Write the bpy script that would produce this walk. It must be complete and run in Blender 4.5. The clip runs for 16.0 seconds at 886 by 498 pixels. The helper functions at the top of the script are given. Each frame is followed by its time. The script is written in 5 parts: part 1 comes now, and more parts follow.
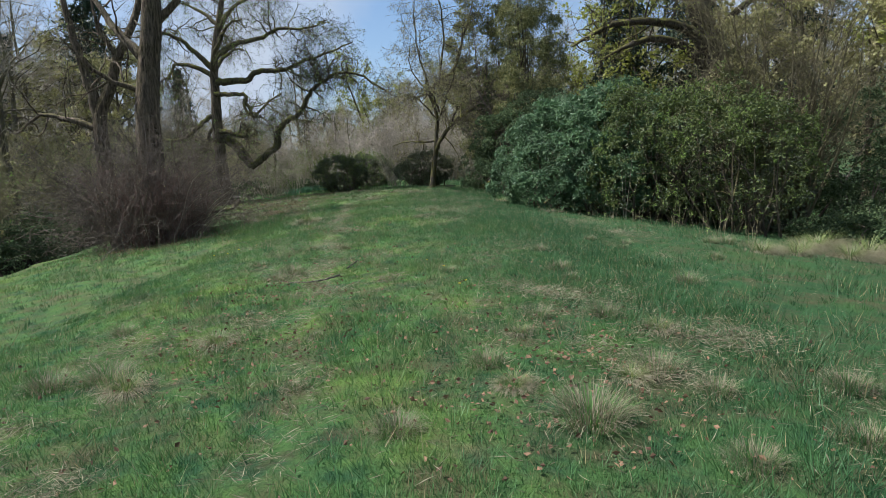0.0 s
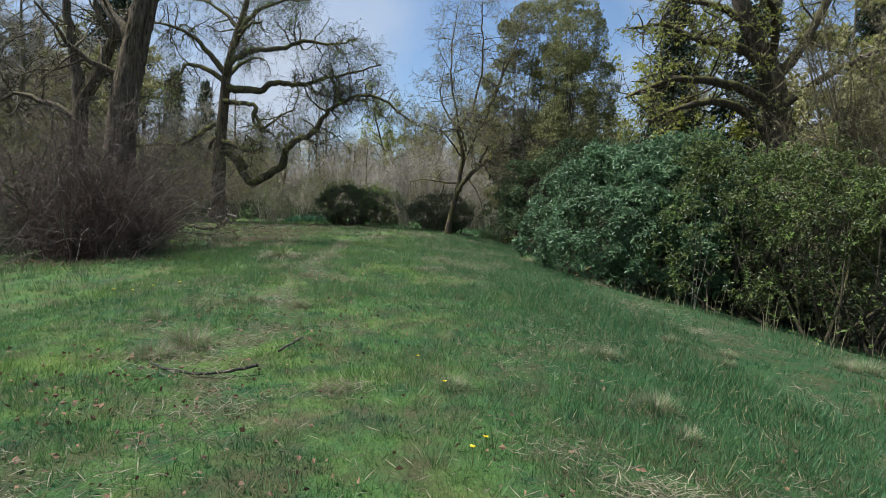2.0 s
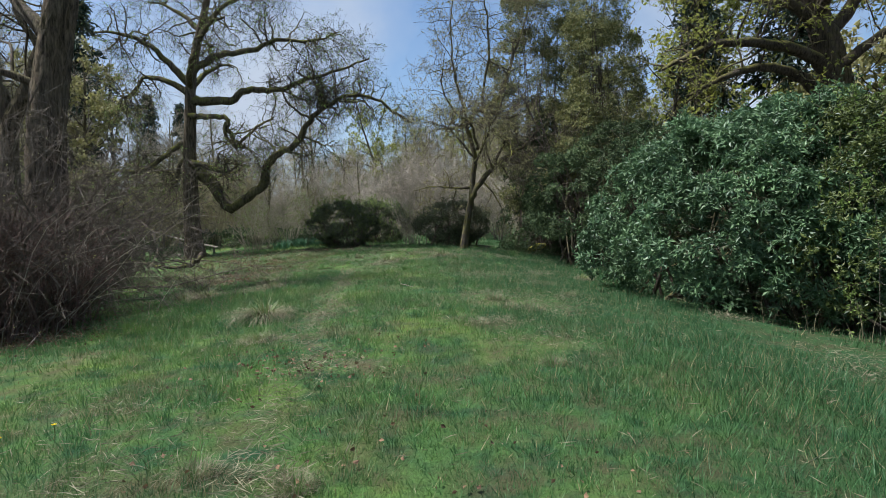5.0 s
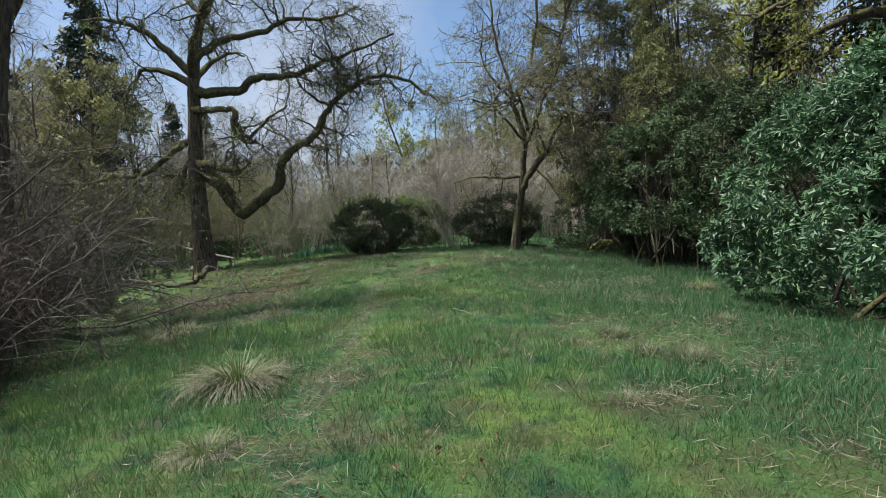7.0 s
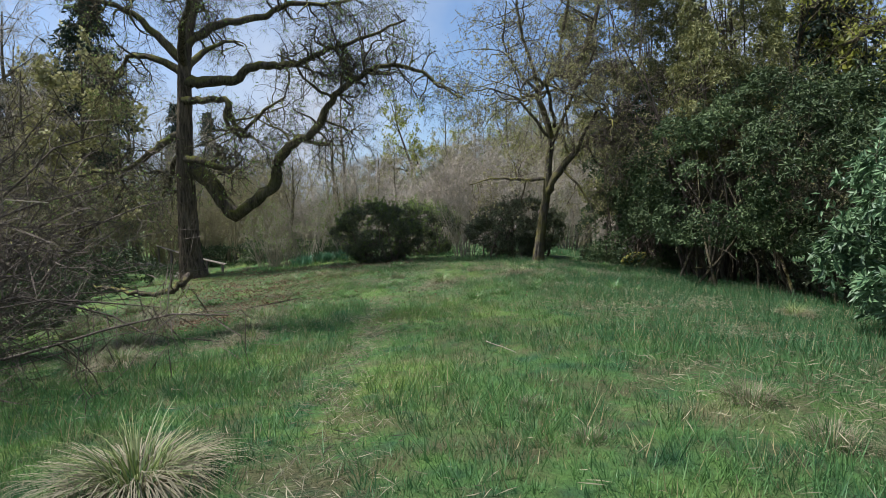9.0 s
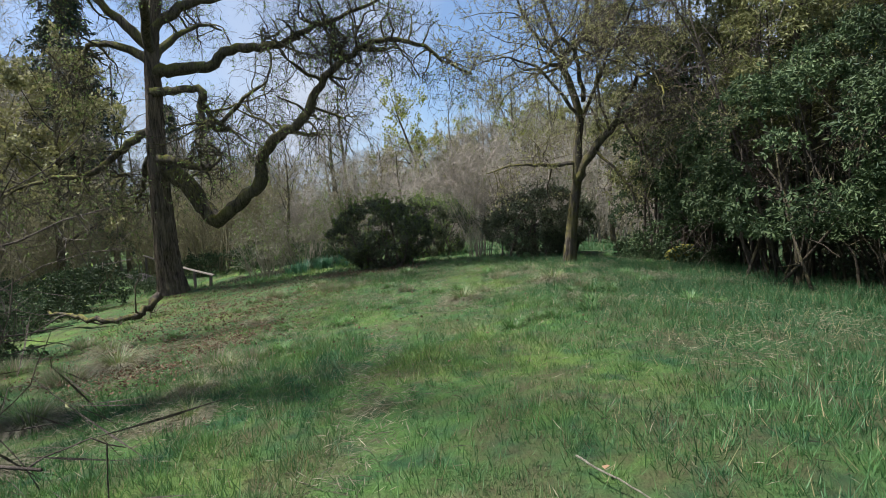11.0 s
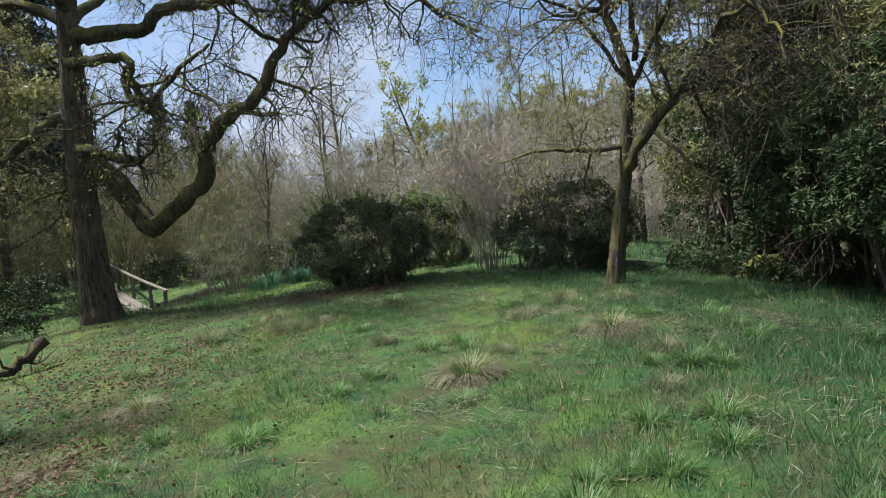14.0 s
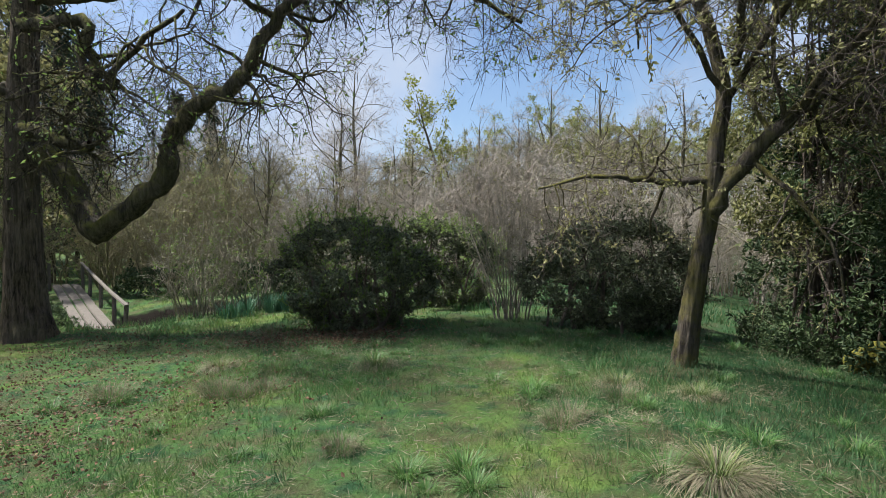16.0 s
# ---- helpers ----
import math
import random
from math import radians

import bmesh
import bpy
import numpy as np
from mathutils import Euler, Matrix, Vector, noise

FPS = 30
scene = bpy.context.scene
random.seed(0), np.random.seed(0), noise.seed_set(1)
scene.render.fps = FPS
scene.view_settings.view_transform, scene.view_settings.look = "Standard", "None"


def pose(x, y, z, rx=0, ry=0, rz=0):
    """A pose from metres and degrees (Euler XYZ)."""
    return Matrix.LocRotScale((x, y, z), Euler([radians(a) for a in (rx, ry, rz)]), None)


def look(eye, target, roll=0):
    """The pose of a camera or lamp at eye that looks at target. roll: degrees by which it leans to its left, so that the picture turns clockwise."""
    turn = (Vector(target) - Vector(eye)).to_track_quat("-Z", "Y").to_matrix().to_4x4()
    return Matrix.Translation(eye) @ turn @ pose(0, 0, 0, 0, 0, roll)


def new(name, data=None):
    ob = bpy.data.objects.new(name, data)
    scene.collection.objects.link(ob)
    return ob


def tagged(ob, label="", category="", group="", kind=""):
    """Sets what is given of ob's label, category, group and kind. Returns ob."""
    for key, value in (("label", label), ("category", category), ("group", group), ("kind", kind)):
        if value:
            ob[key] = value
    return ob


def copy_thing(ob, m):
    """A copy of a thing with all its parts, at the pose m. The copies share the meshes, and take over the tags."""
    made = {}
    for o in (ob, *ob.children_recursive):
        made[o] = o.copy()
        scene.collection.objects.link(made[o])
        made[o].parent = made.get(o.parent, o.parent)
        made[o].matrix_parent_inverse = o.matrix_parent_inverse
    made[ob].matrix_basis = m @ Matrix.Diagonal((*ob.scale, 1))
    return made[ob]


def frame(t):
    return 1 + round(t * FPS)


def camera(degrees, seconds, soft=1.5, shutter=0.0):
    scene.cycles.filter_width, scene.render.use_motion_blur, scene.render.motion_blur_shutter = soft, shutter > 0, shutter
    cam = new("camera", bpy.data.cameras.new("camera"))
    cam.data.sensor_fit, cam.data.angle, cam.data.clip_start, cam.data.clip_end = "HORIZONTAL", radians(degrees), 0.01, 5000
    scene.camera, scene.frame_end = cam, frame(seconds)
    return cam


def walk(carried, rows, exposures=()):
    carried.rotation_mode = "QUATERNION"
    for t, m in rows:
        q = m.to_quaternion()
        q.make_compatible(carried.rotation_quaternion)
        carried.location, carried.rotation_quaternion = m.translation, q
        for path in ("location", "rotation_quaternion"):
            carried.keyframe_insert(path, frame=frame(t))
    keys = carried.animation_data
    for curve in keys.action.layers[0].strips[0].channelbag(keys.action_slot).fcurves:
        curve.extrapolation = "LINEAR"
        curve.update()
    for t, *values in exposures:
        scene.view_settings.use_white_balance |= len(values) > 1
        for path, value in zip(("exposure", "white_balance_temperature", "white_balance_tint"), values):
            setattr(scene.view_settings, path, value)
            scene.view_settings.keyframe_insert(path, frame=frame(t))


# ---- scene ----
cam = camera(72.4, 16.0, soft=0.6)
PATH = [
    (0, (0.62, -0.286, 1.327), (0.552, 1.695, 1.057), -4.2),
    (0.5, (0.443, 0.612, 1.334), (0.363, 2.598, 1.115), -5.1),
    (1, (0.464, 1.597, 1.253), (0.394, 3.582, 1.016), -5.1),
    (1.5, (0.593, 2.503, 1.278), (0.528, 4.498, 1.145), 4.5),
    (2, (0.494, 3.339, 1.192), (0.392, 5.334, 1.077), 3.4),
    (2.5, (0.308, 3.947, 1.14), (0.205, 5.94, 0.995), 0.2),
    (3, (0.104, 4.435, 1.082), (0.021, 6.428, 0.944), 1.1),
    (3.5, (-0.029, 4.96, 1.126), (-0.121, 6.935, 0.823), -5.4),
    (4, (-0.095, 5.498, 1.238), (-0.174, 7.491, 1.088), -1.1),
    (6.5, (-1.151, 9.964, 1.436), (-1.288, 11.958, 1.36), -3.8),
    (7, (-1.142, 10.592, 1.339), (-1.329, 12.581, 1.249), -3.9),
    (7.5, (-1.146, 11.1, 1.257), (-1.347, 13.088, 1.186), -2.6),
    (8, (-1.193, 11.509, 1.239), (-1.417, 13.496, 1.188), -1.4),
    (10.5, (-2.018, 14.585, 1.271), (-2.202, 16.576, 1.208), -5.8),
    (11, (-1.965, 15.069, 1.407), (-2.19, 17.054, 1.329), -5.2),
    (11.5, (-1.914, 15.575, 1.554), (-2.106, 17.561, 1.404), -5.2),
    (12, (-1.932, 16.115, 1.732), (-2.121, 18.101, 1.596), -5.9),
    (12.5, (-1.991, 16.747, 1.865), (-2.202, 18.732, 1.748), -5.9),
    (13, (-2.049, 17.41, 1.878), (-2.274, 19.392, 1.742), -5.1),
    (13.5, (-2.102, 18.114, 1.796), (-2.285, 20.103, 1.694), -5.8),
    (14, (-2.21, 18.809, 1.724), (-2.46, 20.79, 1.614), -5.9),
    (14.5, (-2.229, 19.534, 1.754), (-2.447, 21.518, 1.617), -5.1),
    (15, (-2.319, 20.222, 1.853), (-2.554, 22.207, 1.791), -5.0),
    (15.5, (-2.384, 20.875, 1.855), (-2.643, 22.858, 1.798), -4.8),
    (16, (-2.465, 21.443, 1.84), (-2.76, 23.421, 1.818), -0.7),
]
walk(cam, [(t, look(eye, target, roll)) for t, eye, target, roll in PATH], exposures=[(0.0, 0.80, 5950, 7), (4.0, 0.79, 5950, 7), (7.5, 0.83, 5980, 8), (11.0, 0.97, 6050, 9), (16.0, 1.00, 6150, 9)])

# ---- light ----
SUN_ELEV, SUN_AZ = 59.0, -88.0   # degrees; azimuth from +y (ahead) towards +x
world = bpy.data.worlds.new("sky")
scene.world = world
world.use_nodes = True
wn, wl = world.node_tree.nodes, world.node_tree.links
sky = wn.new("ShaderNodeTexSky")
sky.sky_type, sky.sun_disc = "NISHITA", False
sky.sun_elevation, sky.sun_rotation = radians(SUN_ELEV), radians(SUN_AZ)
sky.dust_density, sky.ozone_density = 1.5, 2.0
wtex = wn.new("ShaderNodeTexCoord")
wcloud = wn.new("ShaderNodeTexNoise")
wcloud.inputs["Scale"].default_value, wcloud.inputs["Detail"].default_value = 2.6, 6.0
wl.new(wtex.outputs["Generated"], wcloud.inputs["Vector"])
wramp = wn.new("ShaderNodeMapRange")
wramp.inputs[1].default_value, wramp.inputs[2].default_value = 0.42, 0.66
wl.new(wcloud.outputs["Fac"], wramp.inputs[0])
wmix = wn.new("ShaderNodeMix")
wmix.data_type = "RGBA"
wl.new(wramp.outputs[0], wmix.inputs["Factor"])
wl.new(sky.outputs[0], wmix.inputs["A"])
wmix.inputs["B"].default_value = (4.0, 4.3, 4.9, 1)
wl.new(wmix.outputs["Result"], wn["Background"].inputs["Color"])
wn["Background"].inputs["Strength"].default_value = 0.085

sun = new("sun", bpy.data.lights.new("sun", "SUN"))
sun.data.energy, sun.data.angle, sun.data.color = 5.0, radians(4.0), (1.0, 0.955, 0.88)
_e, _a = radians(SUN_ELEV), radians(SUN_AZ)
sun.matrix_world = look((0, 0, 0), (-math.sin(_a) * math.cos(_e), -math.cos(_a) * math.cos(_e), -math.sin(_e)))

# ---- materials ----


def material(name, rough=0.8, spec=0.3):
    mat = bpy.data.materials.new(name)
    mat.use_nodes = True
    b = mat.node_tree.nodes["Principled BSDF"]
    b.inputs["Roughness"].default_value = rough
    b.inputs["Specular IOR Level"].default_value = spec
    return mat, mat.node_tree.nodes, mat.node_tree.links, b


def noise_node(n, l, scale, detail=4.0, rough=0.6, world_space=False, stretch=None):
    tex = n.new("ShaderNodeTexNoise")
    tex.inputs["Scale"].default_value, tex.inputs["Detail"].default_value = scale, detail
    tex.inputs["Roughness"].default_value = rough
    src = n.new("ShaderNodeNewGeometry").outputs["Position"] if world_space else n.new("ShaderNodeTexCoord").outputs["Object"]
    if stretch:
        m = n.new("ShaderNodeMapping")
        m.inputs["Scale"].default_value = stretch
        l.new(src, m.inputs["Vector"])
        src = m.outputs["Vector"]
    l.new(src, tex.inputs["Vector"])
    return tex.outputs["Fac"]


def ramp_node(n, l, src, stops):
    r = n.new("ShaderNodeValToRGB")
    while len(r.color_ramp.elements) < len(stops):
        r.color_ramp.elements.new(0.5)
    for e, (p, c) in zip(r.color_ramp.elements, stops):
        e.position, e.color = p, (*c, 1)
    l.new(src, r.inputs[0])
    return r.outputs[0]


def mixed(n, l, fac, a, b, mode="MIX"):
    m = n.new("ShaderNodeMix")
    m.data_type, m.blend_type = "RGBA", mode
    for sock, v in ((m.inputs["Factor"], fac), (m.inputs["A"], a), (m.inputs["B"], b)):
        if hasattr(v, "is_linked"):
            l.new(v, sock)
        else:
            sock.default_value = v if not isinstance(v, tuple) else (*v, 1)
    return m.outputs["Result"]


def ranged(n, l, src, a, b, c=0.0, d=1.0):
    m = n.new("ShaderNodeMapRange")
    for i, v in enumerate((a, b, c, d)):
        m.inputs[i + 1].default_value = v
    l.new(src, m.inputs[0])
    return m.outputs[0]


def bumped(n, l, b, height, strength=0.5, distance=0.02):
    k = n.new("ShaderNodeBump")
    k.inputs["Strength"].default_value, k.inputs["Distance"].default_value = strength, distance
    l.new(height, k.inputs["Height"])
    l.new(k.outputs[0], b.inputs["Normal"])


def bark(name, dark, light, moss=0.0, moss_colour=(0.20, 0.19, 0.04), wrap=-0.2):
    mat, n, l, b = material(name, 0.9, 0.2)
    ridges = noise_node(n, l, 4.0, 8.0, 0.75, stretch=(3.4, 3.4, 0.40))
    blotch = noise_node(n, l, 1.3, 4.0)
    col = ramp_node(n, l, ridges, [(0.40, dark), (0.62, light)])
    col = mixed(n, l, ranged(n, l, blotch, 0.4, 0.75, 0.0, 0.5), col, tuple(0.6 * v + 0.05 for v in light))
    if moss:
        geo = n.new("ShaderNodeNewGeometry")
        sep = n.new("ShaderNodeSeparateXYZ")
        l.new(geo.outputs["Normal"], sep.inputs[0])
        up = ranged(n, l, sep.outputs["Z"], wrap, 0.75)
        mul = n.new("ShaderNodeMath")
        mul.operation = "MULTIPLY"
        l.new(up, mul.inputs[0])
        l.new(ranged(n, l, noise_node(n, l, 3.0, 6.0, 0.7), 0.42, 0.58, 0.0, moss), mul.inputs[1])
        col = mixed(n, l, mul.outputs[0], col, moss_colour)
    l.new(col, b.inputs["Base Color"])
    bumped(n, l, b, ridges, 1.0, 0.09)
    return mat


def leafy(name, a, c, rough=0.45, through_light=0.25, patch=0.35, spec=0.35):
    """Leaf blades: colour varies from leaf to leaf and in patches."""
    mat, n, l, b = material(name, rough, spec)
    rnd = n.new("ShaderNodeNewGeometry").outputs["Random Per Island"]
    col = mixed(n, l, rnd, a, c)
    big = noise_node(n, l, patch, 2.0, world_space=True)
    bright = n.new("ShaderNodeHueSaturation")
    l.new(col, bright.inputs["Color"])
    l.new(ranged(n, l, big, 0.3, 0.7, 0.75, 1.3), bright.inputs["Value"])
    l.new(bright.outputs[0], b.inputs["Base Color"])
    t = n.new("ShaderNodeBsdfTranslucent")
    l.new(bright.outputs[0], t.inputs["Color"])
    s = n.new("ShaderNodeMixShader")
    s.inputs[0].default_value = through_light
    l.new(b.outputs[0], s.inputs[1])
    l.new(t.outputs[0], s.inputs[2])
    l.new(s.outputs[0], n["Material Output"].inputs["Surface"])
    return mat


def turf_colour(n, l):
    """Meadow colour by place: fresh green, yellow-green, olive and straw patches, with a darker green along the foot of
    the bank.
    """
    big = noise_node(n, l, 0.22, 3.0, world_space=True)
    mid = noise_node(n, l, 1.1, 4.0, world_space=True)
    straw = noise_node(n, l, 0.75, 5.0, 0.7, world_space=True, stretch=(1.0, 1.3, 1.0))
    clump = noise_node(n, l, 3.4, 3.0, 0.6, world_space=True)
    young = noise_node(n, l, 0.6, 4.0, 0.6, world_space=True, stretch=(1.0, 0.8, 1.0))
    sep = n.new("ShaderNodeSeparateXYZ")
    l.new(n.new("ShaderNodeNewGeometry").outputs["Position"], sep.inputs[0])
    off = n.new("ShaderNodeMath")
    off.operation = "MULTIPLY_ADD"
    l.new(sep.outputs["Y"], off.inputs[0])
    off.inputs[1].default_value = 0.13
    l.new(sep.outputs["X"], off.inputs[2])
    ragged = n.new("ShaderNodeMath")
    ragged.operation = "MULTIPLY_ADD"
    l.new(mid, ragged.inputs[0])
    ragged.inputs[1].default_value = 3.0
    l.new(off.outputs[0], ragged.inputs[2])
    col = mixed(n, l, ranged(n, l, big, 0.35, 0.65), (0.034, 0.102, 0.044), (0.080, 0.158, 0.054))
    col = mixed(n, l, ranged(n, l, clump, 0.38, 0.68), col, (0.105, 0.200, 0.050))
    col = mixed(n, l, ranged(n, l, young, 0.50, 0.66, 0.0, 0.8), col, (0.185, 0.260, 0.055))
    col = mixed(n, l, ranged(n, l, clump, 0.46, 0.30, 0.0, 0.85), col, (0.020, 0.072, 0.036))
    col = mixed(n, l, ranged(n, l, mid, 0.52, 0.70, 0.0, 0.55), col, (0.120, 0.130, 0.066))
    col = mixed(n, l, ranged(n, l, straw, 0.575, 0.70, 0.0, 0.7), col, (0.24, 0.19, 0.112))
    return mixed(n, l, ranged(n, l, ragged.outputs[0], 2.3, 4.6, 0.0, 0.8), col, (0.030, 0.088, 0.036))


M = {}
mat, n, l, b = material("turf_soil", 0.95, 0.1)
fine = noise_node(n, l, 38.0, 6.0, 0.75, world_space=True)
soil = mixed(n, l, ranged(n, l, noise_node(n, l, 2.2, 5.0, 0.7, world_space=True), 0.44, 0.64, 0.0, 0.75), turf_colour(n, l), (0.11, 0.085, 0.05))
l.new(mixed(n, l, ranged(n, l, fine, 0.3, 0.7, 0.0, 0.7), soil, (0.028, 0.04, 0.014)), b.inputs["Base Color"])
# steep banks are bare earth; its near-black colour paints in the hollow's shade
flat = n.new("ShaderNodeSeparateXYZ")
l.new(n.new("ShaderNodeNewGeometry").outputs["Normal"], flat.inputs[0])
turf_top = b.inputs["Base Color"].links[0].from_socket
l.new(mixed(n, l, ranged(n, l, flat.outputs["Z"], 0.93, 0.80), turf_top, (0.014, 0.011, 0.008)), b.inputs["Base Color"])
bumped(n, l, b, fine, 0.8, 0.05)
M["ground"] = mat

mat, n, l, b = material("grass_blade", 0.55, 0.3)
rnd = n.new("ShaderNodeNewGeometry").outputs["Random Per Island"]
col = mixed(n, l, ranged(n, l, rnd, 0.0, 1.0, 0.0, 0.6), turf_colour(n, l), (0.075, 0.175, 0.058))
col = mixed(n, l, ranged(n, l, rnd, 0.9, 0.97), col, (0.30, 0.25, 0.13))
l.new(col, b.inputs["Base Color"])
t = n.new("ShaderNodeBsdfTranslucent")
l.new(col, t.inputs["Color"])
s = n.new("ShaderNodeMixShader")
s.inputs[0].default_value = 0.25
l.new(b.outputs[0], s.inputs[1])
l.new(t.outputs[0], s.inputs[2])
l.new(s.outputs[0], n["Material Output"].inputs["Surface"])
M["grass"] = mat

M["oak_bark"] = bark("oak_bark", (0.025, 0.019, 0.015), (0.13, 0.10, 0.075), 0.85)
M["limb_bark"] = bark("limb_bark", (0.03, 0.024, 0.018), (0.15, 0.12, 0.085), 0.95, (0.19, 0.185, 0.035), wrap=-0.55)
M["stick_bark"] = bark("stick_bark", (0.03, 0.026, 0.022), (0.12, 0.105, 0.09))
M["grey_bark"] = bark("grey_bark", (0.04, 0.034, 0.027), (0.165, 0.14, 0.108), 0.6, wrap=-1.0)
M["mossy_bark"] = bark("mossy_bark", (0.026, 0.021, 0.017), (0.16, 0.13, 0.10), 0.8, (0.21, 0.19, 0.03), wrap=-0.7)
M["dark_bark"] = bark("dark_bark", (0.022, 0.016, 0.012), (0.21, 0.155, 0.115), 0.35)
M["twig_dark"] = bark("twig_dark", (0.035, 0.028, 0.021), (0.11, 0.088, 0.064), 0.45)
M["twig_brown"] = bark("twig_brown", (0.065, 0.05, 0.04), (0.22, 0.175, 0.14))
M["twig_red"] = bark("twig_red", (0.07, 0.04, 0.032), (0.24, 0.155, 0.125))
M["twig_pink"] = bark("twig_pink", (0.27, 0.225, 0.185), (0.52, 0.46, 0.39))
M["twig_pale"] = bark("twig_pale", (0.20, 0.17, 0.13), (0.42, 0.37, 0.29))
M["twig_willow"] = bark("twig_willow", (0.075, 0.062, 0.036), (0.20, 0.17, 0.095))
M["twig_olive"] = bark("twig_olive", (0.15, 0.13, 0.075), (0.34, 0.30, 0.18))
M["rhodo"] = leafy("rhododendron_leaf", (0.034, 0.078, 0.036), (0.14, 0.22, 0.10), 0.5, 0.14, 0.9, 0.4)
M["laurel"] = leafy("laurel_leaf", (0.02, 0.036, 0.012), (0.115, 0.14, 0.032), 0.5, 0.2, 0.9, 0.4)
M["yew"] = leafy("evergreen_leaf", (0.038, 0.044, 0.026), (0.185, 0.205, 0.11), 0.5, 0.15, 0.8)
M["ivy"] = leafy("ivy_leaf", (0.024, 0.046, 0.02), (0.10, 0.135, 0.055), 0.6, 0.12, 0.6, 0.2)
M["ivy_olive"] = leafy("old_ivy_leaf", (0.075, 0.088, 0.03), (0.28, 0.27, 0.10), 0.55, 0.2, 0.6)
M["spring"] = leafy("spring_leaf", (0.18, 0.205, 0.035), (0.34, 0.35, 0.08), 0.5, 0.5)
M["bud"] = leafy("bud_leaf", (0.20, 0.20, 0.075), (0.38, 0.35, 0.16), 0.6, 0.3)
M["fresh"] = leafy("fresh_leaf", (0.12, 0.185, 0.04), (0.24, 0.32, 0.09), 0.5, 0.5)
M["blossom"] = leafy("blossom", (0.45, 0.40, 0.36), (0.62, 0.58, 0.52), 0.7, 0.3)
M["needle"] = leafy("spruce_needle", (0.018, 0.035, 0.022), (0.045, 0.07, 0.04), 0.6, 0.08)
M["straw"] = leafy("straw_blade", (0.13, 0.115, 0.072), (0.30, 0.265, 0.175), 0.7, 0.3, 2.0)
M["sedge"] = leafy("sedge_blade", (0.07, 0.12, 0.03), (0.20, 0.22, 0.08), 0.55, 0.25, 2.0)
M["daffodil"] = leafy("daffodil_leaf", (0.045, 0.12, 0.07), (0.09, 0.19, 0.10), 0.5, 0.2)
M["tuft"] = leafy("tuft_blade", (0.05, 0.13, 0.035), (0.13, 0.23, 0.06), 0.5, 0.3)
M["litter"] = leafy("dead_leaf", (0.075, 0.04, 0.025), (0.22, 0.13, 0.075), 0.8, 0.1, 1.5)
M["petal"] = leafy("yellow_petal", (0.75, 0.55, 0.02), (0.85, 0.70, 0.05), 0.6, 0.2)
mat, n, l, b = material("weathered_wood", 0.85, 0.2)
grain = noise_node(n, l, 9.0, 6.0, 0.7, stretch=(6.0, 0.5, 6.0))
l.new(ramp_node(n, l, grain, [(0.3, (0.07, 0.06, 0.05)), (0.7, (0.23, 0.20, 0.17))]), b.inputs["Base Color"])
bumped(n, l, b, grain, 0.5, 0.01)
M["wood"] = mat
mat, n, l, b = material("stream_water", 0.08, 0.5)
b.inputs["Base Color"].default_value = (0.012, 0.013, 0.009, 1)
bumped(n, l, b, noise_node(n, l, 3.0, 3.0, world_space=True), 0.15, 0.03)
M["water"] = mat
mat, n, l, b = material("thick_moss", 1.0, 0.05)
l.new(ramp_node(n, l, noise_node(n, l, 9.0, 6.0, 0.7), [(0.35, (0.05, 0.045, 0.02)), (0.65, (0.19, 0.18, 0.035))]), b.inputs["Base Color"])
bumped(n, l, b, noise_node(n, l, 40.0, 4.0), 0.8, 0.02)
M["moss"] = mat

# ---- mesh tools ----


def mesh_from(name, verts, faces, mat, smooth=False):
    """A mesh from an (n, 3) array and a list of (m, k) index arrays."""
    me = bpy.data.meshes.new(name)
    verts = np.asarray(verts, np.float32)
    me.vertices.add(len(verts))
    me.vertices.foreach_set("co", verts.ravel())
    faces = [np.asarray(f, np.int32) for f in faces if len(f)]
    total = sum(f.size for f in faces)
    me.loops.add(total)
    me.loops.foreach_set("vertex_index", np.concatenate([f.ravel() for f in faces]))
    count = sum(len(f) for f in faces)
    me.polygons.add(count)
    sizes = np.concatenate([np.full(len(f), f.shape[1], np.int32) for f in faces])
    me.polygons.foreach_set("loop_start", (np.cumsum(sizes) - sizes).astype(np.int32))
    me.polygons.foreach_set("use_smooth", np.full(count, smooth))
    me.materials.append(mat)
    me.update(calc_edges=True)
    return me


def thing(name, label, category, at=(0, 0, 0), group="", kind=""):
    ob = new(name)
    ob.location = at
    ob.empty_display_size = 0.2
    return tagged(ob, label, category, group, kind)


def part(name, me, parent, label="", kind=""):
    ob = new(name, me)
    ob.parent = parent
    return tagged(ob, label, kind=kind)


def stuff_part(name, me, parent, label=""):
    """A part of pieces past counting: twigs, leaves, needles."""
    return part(name, me, parent, label, "stuff")


def rotated(vectors, rng):
    """Unit vectors at right angles to the given ones, at random turns."""
    r = rng.normal(size=vectors.shape)
    r -= (r * vectors).sum(-1, keepdims=True) * vectors
    return r / np.maximum(np.linalg.norm(r, axis=-1, keepdims=True), 1e-6)


def unit(v):
    v = np.asarray(v, float)
    return v / np.maximum(np.linalg.norm(v, axis=-1, keepdims=True), 1e-9)


